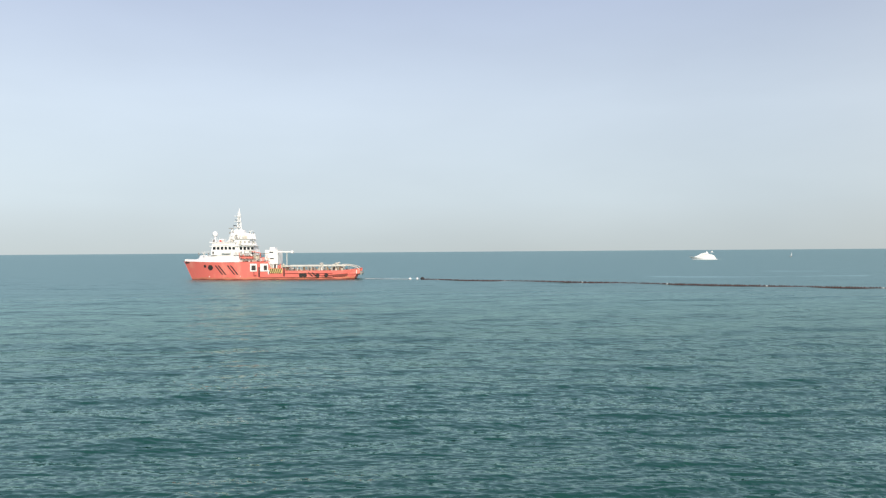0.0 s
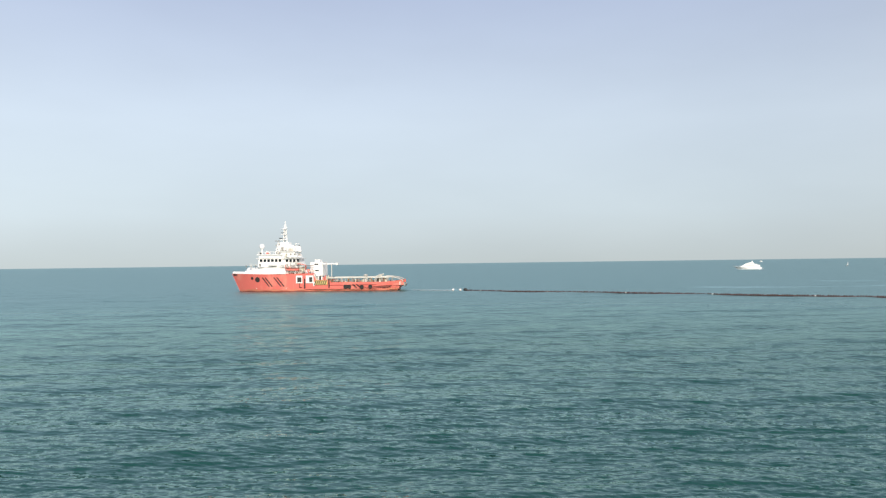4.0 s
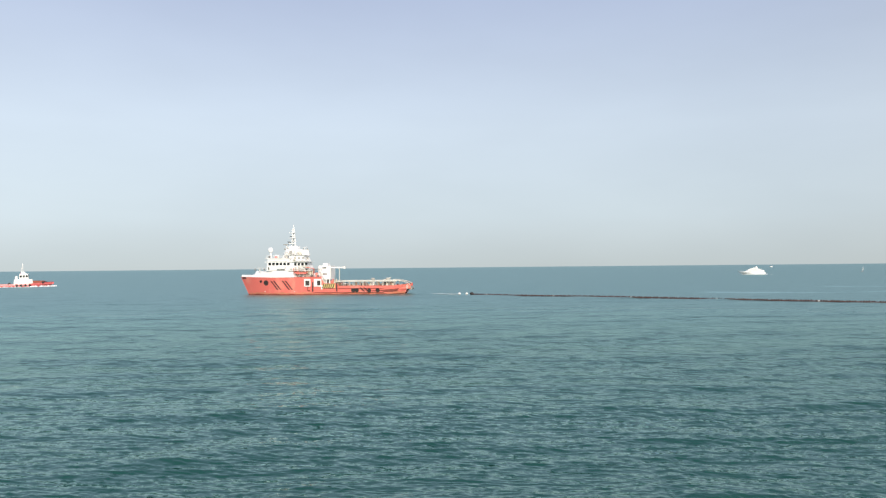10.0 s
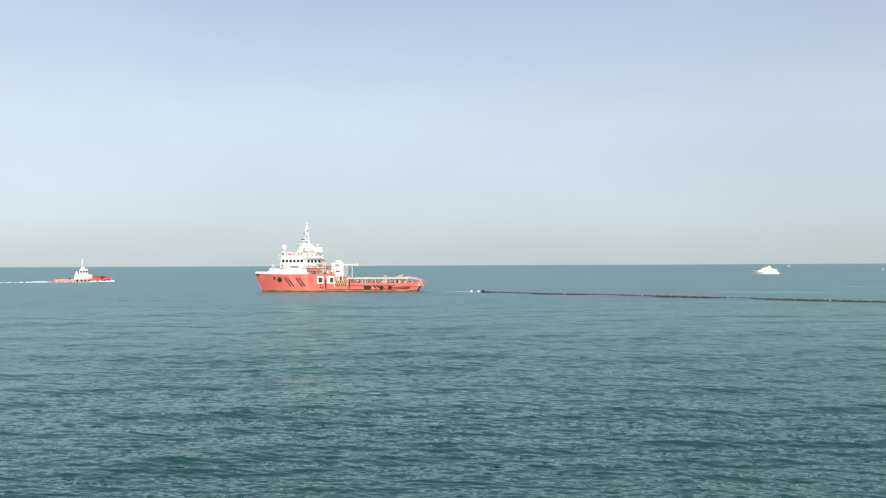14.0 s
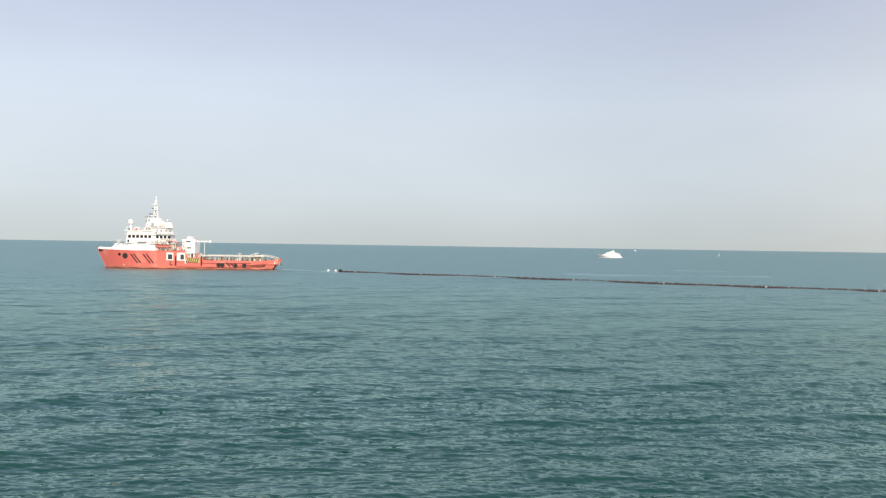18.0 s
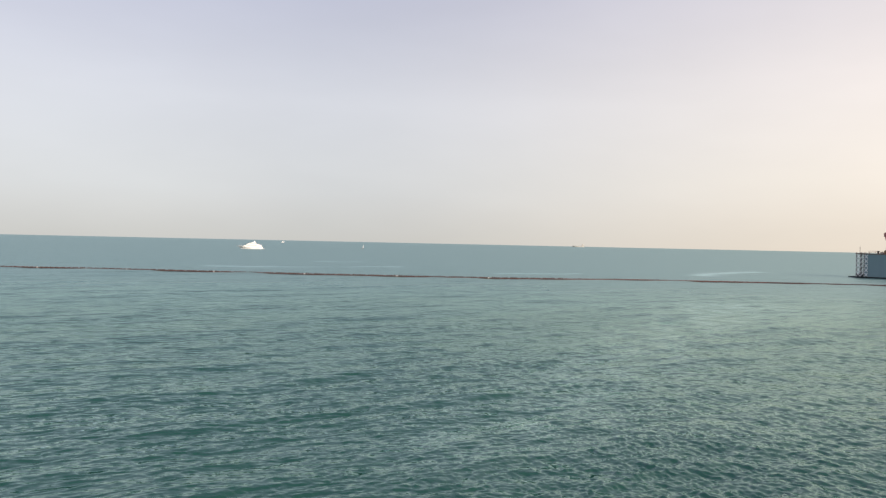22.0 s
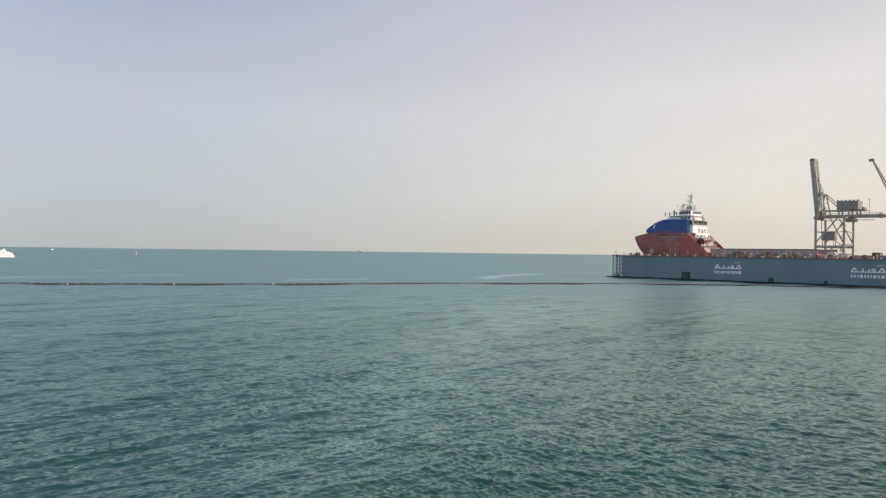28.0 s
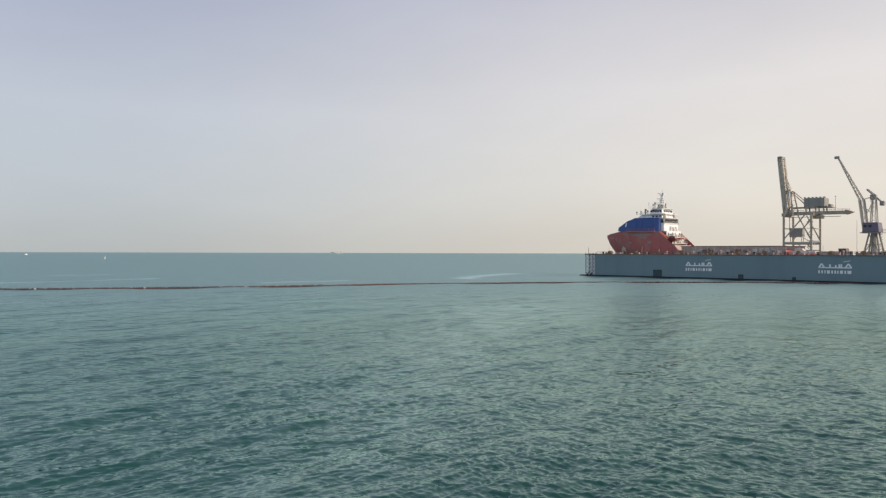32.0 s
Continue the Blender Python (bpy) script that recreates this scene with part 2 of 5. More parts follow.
def prism(outline, y0, y1, bm=None, pull=0.0):
    """An outline in x, z, drawn out from y0 to y1."""
    made = bm if bm is not None else bmesh.new()
    a = [made.verts.new((x, y0, z)) for x, z in outline]
    b = [made.verts.new((x, y1, z)) for x, z in outline]
    made.faces.new(a)
    made.faces.new(b[::-1])
    for i in range(len(a)):
        j = (i + 1) % len(a)
        made.faces.new((a[j], a[i], b[i], b[j]))
    bmesh.ops.recalc_face_normals(made, faces=made.faces[:])
    return made


def railing(parent, points, height, gap=1.5, r=0.035, material=None, name="railing"):
    """Posts and three bars along a line of points."""
    bm = bmesh.new()
    for p, q in zip(points, points[1:]):
        p, q = Vector(p), Vector(q)
        steps = max(1, round((q - p).length / gap))
        for i in range(steps + 1):
            s = p.lerp(q, i / steps)
            rod(s, s + Vector((0, 0, height)), r, 4, bm)
        for k in (0.4, 0.7, 1.0):
            rod(p + Vector((0, 0, height * k)), q + Vector((0, 0, height * k)), r, 4, bm)
    return part(name, bm, material or WHITE, parent)


def hull_points(L, B, z0, top, rake=2.7, stern_rake=0.0, bow=0.45, low=1.7, high=2.8, aft=0.12, tuck=0.3, n=72, m=9, span=None, zref=None, curve=1.0, ztail=None):
    """Rows of (x, half breadth, z) of one side: column by column from stern to bow."""
    cols = []
    zmax = zref or max(top(L * i / 40) for i in range(41))
    u0, u1 = span or (0.0, 1.0)
    for i in range(n + 1):
        u = u0 + (u1 - u0) * i / n
        zt = top(u * L)
        col = []
        for j in range(m + 1):
            z = z0 + (zt - z0) * j / m
            k = max(0.0, min(1.0, z / zmax))
            xb, xs = L - rake * (1 - k) ** curve, stern_rake * max(0.0, 1 - z / (ztail or zmax))
            half = B / 2
            if u > 1 - bow:
                s = (u - 1 + bow) / bow
                half *= max(0.0, 1 - s ** (low + (high - low) * k))
            if u < aft:
                half *= 1 - tuck * ((aft - u) / aft) ** 2
            half *= 1 - 0.06 * (1 - k)
            col.append((xs + u * (xb - xs), half, z))
        cols.append(col)
    return cols


def hull_skin(cols, band=None, close=True):
    """Both sides of a hull, joined at stem and transom. band: rows to use."""
    bm = bmesh.new()
    lo, hi = band or (0, len(cols[0]) - 1)
    sides = []
    for sign in (1, -1):
        g = [[bm.verts.new((x, sign * h, z)) for x, h, z in col[lo:hi + 1]] for col in cols]
        for a, b in zip(g, g[1:]):
            for j in range(hi - lo):
                f = (a[j], b[j], b[j + 1], a[j + 1])
                bm.faces.new(f if sign < 0 else f[::-1])
        sides.append(g)
    if close:
        for k in (0, -1):
            for j in range(hi - lo):
                f = (sides[0][k][j], sides[0][k][j + 1], sides[1][k][j + 1], sides[1][k][j])
                bm.faces.new(f if k == 0 else f[::-1])
    return bm


def lid(cols, z=None, inset=0.0, x0=-1e9, x1=1e9, drop=0.0):
    """A deck across a hull, at its top row or at the height z."""
    bm = bmesh.new()
    rows = []
    for col in cols:
        x, h, zt = col[-1]
        if x0 <= x <= x1:
            zz = zt - drop if z is None else z
            h = max(0.03, h - inset)
            rows.append((bm.verts.new((x, h, zz)), bm.verts.new((x, -h, zz))))
    for a, b in zip(rows, rows[1:]):
        bm.faces.new((a[0], a[1], b[1], b[0]))
    return bm


def bulwark(cols, deck, thick, x0, x1):
    """Inner face and cap of a bulwark between x0 and x1."""
    bm = bmesh.new()
    for sign in (1, -1):
        rows = []
        for col in cols:
            x, h, zt = col[-1]
            if x0 <= x <= x1:
                hi = max(0.02, h - thick)
                rows.append([bm.verts.new((x, sign * yy, zz)) for yy, zz in ((h + 0.02, zt + 0.02), (hi, zt + 0.02), (hi, deck))])
        for a, b in zip(rows, rows[1:]):
            for j in range(2):
                f = (a[j], a[j + 1], b[j + 1], b[j])
                bm.faces.new(f if sign > 0 else f[::-1])
    return bm


def panes(parent, spots, size, material=None, name="window", normal="y", depth=0.08):
    """Windows as separate panes: spots are centres; size is width, height."""
    w, h = size
    first = None
    for x, y, z in spots:
        if first is None:
            bm = box(-w / 2, w / 2, -depth, depth, -h / 2, h / 2, 0.05) if normal == "y" else box(-depth, depth, -w / 2, w / 2, -h / 2, h / 2, 0.05)
            first = part(name, bm, material or GLASS, parent)
            first.matrix_basis = pose(x, y, z)
        else:
            twin(first, pose(x, y, z))
    return first


# ---- the sea ----
def water_material():
    m = bpy.data.materials.new("sea_water")
    m.use_nodes = True
    n, l = m.node_tree.nodes, m.node_tree.links
    b = n["Principled BSDF"]
    tc = n.new("ShaderNodeTexCoord")
    patch = n.new("ShaderNodeTexNoise")
    patch.inputs["Scale"].default_value, patch.inputs["Detail"].default_value = 0.022, 5
    mp = n.new("ShaderNodeMapping")
    mp.inputs["Scale"].default_value, mp.inputs["Rotation"].default_value = (1, 2.6, 1), (0, 0, radians(-10))
    l.new(tc.outputs["Object"], mp.inputs["Vector"])
    l.new(mp.outputs["Vector"], patch.inputs["Vector"])
    mix = n.new("ShaderNodeMix")
    mix.data_type = "RGBA"
    mix.inputs["A"].default_value, mix.inputs["B"].default_value = rgb(0.006, 0.043, 0.031), rgb(0.009, 0.058, 0.042)
    l.new(patch.outputs["Fac"], mix.inputs["Factor"])
    rough = n.new("ShaderNodeMapRange")
    rough.inputs["From Min"].default_value, rough.inputs["From Max"].default_value = 0.35, 0.65
    rough.inputs["To Min"].default_value, rough.inputs["To Max"].default_value = 0.05, 0.09
    l.new(patch.outputs["Fac"], rough.inputs["Value"])
    # far out the ripples run together into a rougher sheet
    reach, spread, total = n.new("ShaderNodeVectorMath"), n.new("ShaderNodeMapRange"), n.new("ShaderNodeMath")
    reach.operation, total.operation = "LENGTH", "ADD"
    l.new(tc.outputs["Object"], reach.inputs[0])
    spread.inputs["From Min"].default_value, spread.inputs["From Max"].default_value = 60.0, 260.0
    spread.inputs["To Min"].default_value, spread.inputs["To Max"].default_value = 0.0, 0.32
    l.new(reach.outputs["Value"], spread.inputs["Value"])
    l.new(rough.outputs["Result"], total.inputs[0])
    l.new(spread.outputs["Result"], total.inputs[1])
    last = None
    for scale, stretch, turn, dist in ((0.035, 2.5, -14, 0.4), (0.22, 2.0, -14, 0.5), (0.75, 2.2, -16, 0.24), (1.6, 2.0, -26, 0.13), (3.2, 2.0, -60, 0.024), (7.0, 2.0, -100, 0.009)):
        g, t = n.new("ShaderNodeMapping"), n.new("ShaderNodeTexNoise")
        g.vector_type = "TEXTURE"
        g.inputs["Rotation"].default_value, g.inputs["Scale"].default_value = (0, 0, radians(turn)), (stretch, 1, 1)
        l.new(tc.outputs["Object"], g.inputs["Vector"])
        t.inputs["Scale"].default_value, t.inputs["Detail"].default_value, t.inputs["Roughness"].default_value = scale, 1.5, 0.45
        l.new(g.outputs["Vector"], t.inputs["Vector"])
        bp = n.new("ShaderNodeBump")
        bp.inputs["Strength"].default_value, bp.inputs["Distance"].default_value = 1.0, dist
        l.new(t.outputs["Fac"], bp.inputs["Height"])
        if last:
            l.new(last.outputs["Normal"], bp.inputs["Normal"])
        last = bp
    # body colour under a gloss that the small facets of a rippled sea hold down at low angles
    n.remove(b)
    body, gloss, both = n.new("ShaderNodeBsdfDiffuse"), n.new("ShaderNodeBsdfGlossy"), n.new("ShaderNodeMixShader")
    l.new(mix.outputs["Result"], body.inputs["Color"])
    l.new(total.outputs["Value"], gloss.inputs["Roughness"])
    gloss.inputs["Color"].default_value = rgb(0.765, 0.985, 0.93)
    fres, num, den, cap = n.new("ShaderNodeFresnel"), n.new("ShaderNodeMath"), n.new("ShaderNodeMath"), n.new("ShaderNodeMath")
    fres.inputs["IOR"].default_value = 1.33
    num.operation, den.operation, cap.operation = "MULTIPLY", "ADD", "DIVIDE"
    num.inputs[1].default_value, den.inputs[1].default_value = 0.84, 0.39
    l.new(fres.outputs["Fac"], num.inputs[0])
    l.new(fres.outputs["Fac"], den.inputs[0])
    l.new(num.outputs["Value"], cap.inputs[0])
    l.new(den.outputs["Value"], cap.inputs[1])
    # the brighter lane's glare is put in as extra gloss; slick streaks share it
    extra_gloss, sheen, lift = n.new("ShaderNodeAttribute"), n.new("ShaderNodeMath"), n.new("ShaderNodeMath")
    extra_gloss.attribute_name = "extra_gloss"
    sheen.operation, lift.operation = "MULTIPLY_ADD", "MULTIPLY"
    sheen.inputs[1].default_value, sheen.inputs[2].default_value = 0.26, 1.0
    l.new(extra_gloss.outputs["Fac"], sheen.inputs[0])
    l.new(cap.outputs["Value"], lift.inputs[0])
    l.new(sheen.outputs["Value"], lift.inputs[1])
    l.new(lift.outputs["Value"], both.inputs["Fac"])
    l.new(body.outputs["BSDF"], both.inputs[1])
    l.new(gloss.outputs["BSDF"], both.inputs[2])
    for node in (body, gloss, fres):
        l.new(last.outputs["Normal"], node.inputs["Normal"])
    l.new(both.outputs["Shader"], n["Material Output"].inputs["Surface"])
    return m


def wave_band(rng, lo, hi, slope, way, power):
    """One octave of sea as a repeating tile: height and sideways pull, running mostly one way."""
    n = 512
    cell = lo / 5.3
    f = 2 * math.pi * np.fft.fftfreq(n, cell)
    kx, ky = np.meshgrid(f, f)
    k = np.hypot(kx, ky) + 1e-9
    az = np.arctan2(kx, ky)
    spread = np.abs(np.cos(az - radians(way))) ** power + 0.05
    lam = 2 * math.pi / k
    keep = (lam >= lo) & (lam < hi)
    amp = np.where(keep, spread ** 0.5 / k ** 2.1, 0.0)
    wave = amp * (rng.normal(size=k.shape) + 1j * rng.normal(size=k.shape))
    h = np.fft.ifft2(wave).real
    sx, sy = np.fft.ifft2(1j * kx * wave).real, np.fft.ifft2(1j * ky * wave).real
    scale = slope / math.sqrt((sx ** 2 + sy ** 2).mean())
    dx, dy = np.fft.ifft2(-1j * kx / k * wave).real, np.fft.ifft2(-1j * ky / k * wave).real
    return cell, [h * scale, -dx * scale, -dy * scale]


def sample(tile, u, v):
    """Values of a repeating tile between its cells."""
    n = tile.shape[0]
    i, j = np.floor(u).astype(np.int64), np.floor(v).astype(np.int64)
    fu, fv = (u - i).astype(np.float32), (v - j).astype(np.float32)
    i0, j0 = i % n, j % n
    i1, j1 = (i0 + 1) % n, (j0 + 1) % n
    return (tile[j0, i0] * (1 - fu) + tile[j0, i1] * fu) * (1 - fv) + (tile[j1, i0] * (1 - fu) + tile[j1, i1] * fu) * fv


def build_sea():
    """One sheet to the horizon, finer towards the middle, with wind waves of seven octaves."""
    fan = np.radians(np.concatenate([np.arange(-24, 97, 0.062), np.arange(97, 336, 4.0)]))
    drops = np.linspace(460, 22, 620)
    rad = np.concatenate([[0.01, 6.0, 12.0, 20.0], 13690.0 / drops, 640 * np.exp(np.linspace(0.06, math.log(9000 / 640), 40))])
    a, r = np.meshgrid(fan, rad)
    x, y = r * np.sin(a), r * np.cos(a)
    z = np.zeros_like(x)
    x0, y0 = x.copy(), y.copy()
    turn = np.degrees(a)
    edge = np.clip((r - 22.0) / 6.0, 0, 1) * np.clip((turn + 24) / 3, 0, 1) * np.clip((97 - turn) / 3, 0, 1)
    # gusts roughen the water in broad stripes; the glare lane and slick streaks lie calmer
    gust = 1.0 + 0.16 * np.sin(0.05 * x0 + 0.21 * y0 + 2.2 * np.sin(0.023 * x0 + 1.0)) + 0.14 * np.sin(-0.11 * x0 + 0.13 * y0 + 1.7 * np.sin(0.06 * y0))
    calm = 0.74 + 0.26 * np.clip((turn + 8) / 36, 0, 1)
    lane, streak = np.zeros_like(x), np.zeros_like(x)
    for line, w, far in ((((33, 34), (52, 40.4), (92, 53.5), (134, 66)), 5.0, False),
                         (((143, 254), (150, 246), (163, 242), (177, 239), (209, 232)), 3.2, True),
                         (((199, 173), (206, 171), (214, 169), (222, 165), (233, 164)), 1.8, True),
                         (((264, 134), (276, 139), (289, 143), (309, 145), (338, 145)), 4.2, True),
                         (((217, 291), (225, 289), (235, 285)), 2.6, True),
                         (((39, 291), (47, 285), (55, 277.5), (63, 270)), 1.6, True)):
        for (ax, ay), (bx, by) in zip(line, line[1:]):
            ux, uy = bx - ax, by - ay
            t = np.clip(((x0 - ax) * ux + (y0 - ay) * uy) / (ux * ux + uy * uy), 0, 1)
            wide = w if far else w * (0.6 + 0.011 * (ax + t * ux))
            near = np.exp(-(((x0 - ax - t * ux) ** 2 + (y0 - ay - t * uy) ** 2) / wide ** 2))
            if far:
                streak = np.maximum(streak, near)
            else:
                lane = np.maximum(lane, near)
    rng = np.random.default_rng(5)
    cellr = np.maximum(r * r / 13690.0 * 0.71, r * 0.00108)
    # the wind sea swings round from the open water to the lee of the dock
    swing = np.clip((turn - 34) / 42, 0, 1)
    swing = (0.12 + 0.8 * swing * swing * (3 - 2 * swing)) * math.pi / 2
    for lo, hi, slope in ((16.0, 32.0, 0.018), (8.0, 16.0, 0.028), (4.0, 8.0, 0.040), (2.0, 4.0, 0.055), (1.0, 2.0, 0.075), (0.5, 1.0, 0.13), (0.25, 0.5, 0.20)):
        live = edge * np.clip(2.2 - 2.2 * cellr / lo, 0, 1)
        if lo < 4:
            live = live * gust * calm * (1 - 0.3 * lane) * (1 - 0.6 * streak)
        rows = np.where(live.max(axis=1) > 0)[0]
        cut = slice(rows[0], rows[-1] + 1)
        for way, power, share in ((4 if lo > 1 else 16, 26 if lo > 1 else 12, np.cos(swing)), (96 if lo < 2 else 8, 26 if lo > 1 else 7, np.sin(swing))):
            cell, tiles = wave_band(rng, lo, hi, slope, way, power)
            u, v, w = x0[cut] / cell, y0[cut] / cell, (live * share)[cut]
            z[cut] += w * sample(tiles[0], u, v)
            x[cut] += 0.2 * w * sample(tiles[1], u, v)
            y[cut] += 0.2 * w * sample(tiles[2], u, v)
    nr, na = x.shape
    verts = np.stack([x, y, z], -1).reshape(-1, 3)
    i, j = np.meshgrid(np.arange(nr - 1), np.arange(na), indexing="ij")
    j2 = (j + 1) % na
    quads = np.stack([i * na + j, (i + 1) * na + j, (i + 1) * na + j2, i * na + j2], -1).reshape(-1, 4)[:, ::-1]
    me = bpy.data.meshes.new("water")
    me.vertices.add(len(verts))
    me.vertices.foreach_set("co", verts.ravel())
    me.loops.add(quads.size)
    me.loops.foreach_set("vertex_index", quads.ravel().astype(np.int32))
    me.polygons.add(len(quads))
    me.polygons.foreach_set("loop_start", np.arange(0, quads.size, 4, dtype=np.int32))
    me.polygons.foreach_set("use_smooth", np.ones(len(quads), dtype=bool))
    me.update(calc_edges=True)
    me.validate()
    # mask of painted glare: broken along the lane, stronger on the slick streaks
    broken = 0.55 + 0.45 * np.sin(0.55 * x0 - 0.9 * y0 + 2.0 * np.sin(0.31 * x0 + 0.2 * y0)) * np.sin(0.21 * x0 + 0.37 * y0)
    me.attributes.new("extra_gloss", "FLOAT", "POINT").data.foreach_set("value", (lane * broken + 1.9 * streak).ravel().astype(np.float32))
    me.materials.append(water_material())
    return tagged(new("water", me), "rippled teal sea water reaching the hazy horizon", "sea", kind="structure")


water = build_sea()


# ---- the orange supply ship ----
def supply_top(x):
    if x > 31:
        return 6.2 + 0.4 * max(0, (x - 45) / 18)
    if x > 25.7:
        return 4.1
    return 3.2 + 0.75 * max(0, (7 - x) / 7) ** 2


def prism_plan(cols, x0, z1, inset):
    """A raised bow bulwark following the hull's plan from x0 forward."""
    bm = bmesh.new()
    rows = []
    for col in cols:
        x, h, z = col[-1]
        if x >= x0:
            hh, k = max(0.03, h - inset), min(1, (x - x0) / 6)
            rows.append([bm.verts.new(p) for p in ((x - 0.3, hh, z), (x - 0.4, max(0.03, hh - 0.3), z + (z1 - 6.3) * k + 0.05), (x - 0.4, -max(0.03, hh - 0.3), z + (z1 - 6.3) * k + 0.05), (x - 0.3, -hh, z))])
    for a, b in zip(rows, rows[1:]):
        for j in range(3):
            bm.faces.new((a[j], a[j + 1], b[j + 1], b[j]))
    bm.faces.new(rows[0])
    bmesh.ops.recalc_face_normals(bm, faces=bm.faces[:])
    return bm


def build_supply_ship():
    ship = thing("supply_ship", pose(41.5, 279, 0, 0, 0, 165), "orange offshore supply ship with white bridge lying on the sea", "ship")
    cols = hull_points(62.7, 14.0, -1.5, supply_top, rake=3.0, stern_rake=2.2, ztail=3.95, bow=0.36, low=2.0, high=2.3, aft=0.11, tuck=0.42, n=130, m=10)
    band = hull_points(62.7, 14.06, -1.5, lambda x: 0.42 + 0.1 * math.sin(x * 0.9), rake=3.0, stern_rake=2.2, ztail=3.95, bow=0.36, low=2.0, high=2.3, aft=0.11, tuck=0.42, n=90, m=3, zref=6.6)
    scum = hull_points(62.7, 14.04, -1.5, lambda x: 0.85 + 0.16 * math.sin(x * 0.7) + 0.1 * math.sin(x * 2.3), rake=3.0, stern_rake=2.2, ztail=3.95, bow=0.36, low=2.0, high=2.3, aft=0.11, tuck=0.42, n=120, m=3, zref=6.6)
    hull = part("hull", hull_skin(cols), ORANGE, ship, "orange hull with rust-streaked plating", True)
    part("boot_top", hull_skin(band), BOOT, hull)
    part("waterline_stain", hull_skin(scum), SCUM, hull, "brown stained waterline")
    part("foredeck", lid(cols, x0=31.4, drop=0.02), DECKRED, ship)
    part("main_deck", lid(cols, z=2.0, inset=0.2, x1=31.6), WOOD, ship, "worn timber working deck")
    part("bulwark", bulwark(cols, 2.0, 0.35, -1, 31.2), ORANGE, hull)
    part("house_back", box(30.9, 31.4, -6.8, 6.8, 2.0, 6.2), WHITE, ship)
    # forecastle house and bridge
    fore = bmesh.new()
    plan = [(41, 5.6), (50.5, 5.3), (55.0, 3.5), (58.4, 1.9)]
    low_ring = [fore.verts.new((x, y, 6.25)) for x, y in plan + [(x, -y) for x, y in plan[::-1]]]
    top_ring = [fore.verts.new((x - max(0, x - 41) * 0.125, y * 0.93, 8.7)) for x, y in plan + [(x, -y) for x, y in plan[::-1]]]
    fore.faces.new(low_ring)
    fore.faces.new(top_ring[::-1])
    for i in range(len(low_ring)):
        j = (i + 1) % len(low_ring)
        fore.faces.new((low_ring[j], low_ring[i], top_ring[i], top_ring[j]))
    bmesh.ops.recalc_face_normals(fore, faces=fore.faces[:])
    bmesh.ops.bevel(fore, geom=fore.edges[:], offset=0.12, segments=2, affect="EDGES", profile=0.5)
    part("forecastle_house", fore, WHITE, ship)
    part("bow_bulwark", prism_plan(cols, 50, 7.0, 0.3), WHITE, ship)
    # dark shading at the bow tip, laid on as a black patch
    part("stem_shade", side_patch(cols, [(62.2, 6.5), (62.0, 5.75), (60.4, 5.9), (60.2, 6.35)], 0.08), DARK, hull, "shade at the stem painted as a dark band")
    railing(ship, [(41.5, 5.0, 8.7), (49.0, 4.8, 8.7), (53.0, 3.1, 8.7), (56.0, 1.6, 8.7), (56.0, -1.6, 8.7), (53.0, -3.1, 8.7), (49.0, -4.8, 8.7), (41.5, -5.0, 8.7)], 1.3, 1.4)
    bridge = part("bridge", box(43, 51.7, -5.2, 5.2, 8.7, 13.0, 0.12, (0, 0.5, 0.2, 0.2)), WHITE, ship)
    part("bridge_roof", box(42.6, 52.0, -5.4, 5.4, 13.0, 13.3, 0.08), WHITE, bridge)
    part("bridge_brow", box(51.2, 52.2, -5.3, 5.3, 11.75, 11.95, 0.04), WHITE, bridge)
    part("bridge_wing", box(44.6, 47.4, 5.0, 6.3, 9.3, 10.1, 0.06), WHITE, bridge)
    panes(bridge, [(50.4 - 1.35 * i, 5.08, 11.1) for i in range(6)], (0.95, 1.0))
    panes(bridge, [(51.42, -4.2 + 1.4 * i, 11.1) for i in range(7)], (1.0, 1.0), normal="x")
    panes(bridge, [(50.8, 5.15, 9.5)], (0.5, 0.9), name="door")
    aft = part("aft_house", box(35.6, 43.6, -5.0, 5.0, 6.2, 14.2, 0.12, (2.9, 0, 0.5, 0.5)), WHITE, ship)
    panes(aft, [(41.2 - 1.3 * i, 4.72, 11.0) for i in range(4)], (0.9, 1.0))
    panes(aft, [(40.6 - 2.0 * i, 4.92, 8.0) for i in range(3)], (0.55, 0.55))
    for z, x0, x1, w in ((8.65, 35.0, 43.4, 5.9), (11.75, 36.6, 43.2, 5.3), (14.15, 38.0, 44.2, 5.0)):
        ledge = part("deck_edge", box(x0, x1, -w, w, z, z + 0.16, 0.03), WHITE, aft)
        railing(ledge, [(x0 + 0.1, w - 0.1, z + 0.16), (x1, w - 0.1, z + 0.16)], 0.95, 1.2)
    panes(aft, [(37.6, 4.86, 9.7), (42.4, 4.9, 7.4)], (0.8, 1.8), PALE, name="door")
    for i in range(4):
        raft = part("liferaft", rod((36.0 + 1.3 * i, 5.4, 12.3), (36.9 + 1.3 * i, 5.4, 12.3), 0.33, 10), WHITE, ship, "white liferaft canister")
    part("ladder", rods([((44.4, 4.6, 8.8), (43.8, 4.6, 13.0)), ((45.0, 4.6, 8.8), (44.4, 4.6, 13.0))] + [((44.4 - 0.08 * k, 4.6, 9.2 + 0.5 * k), (45.0 - 0.08 * k, 4.6, 9.2 + 0.5 * k)) for k in range(7)], 0.05), PALE, ship)
    upper = part("upper_house", box(38.8, 46.2, -3.4, 3.4, 13.3, 16.4, 0.1, (0.5, 1.1, 0.3, 0.3)), WHITE, ship)
    panes(upper, [(40.2 + 1.7 * i, 3.26, 15.3) for i in range(3)], (0.5, 0.6), PALE)
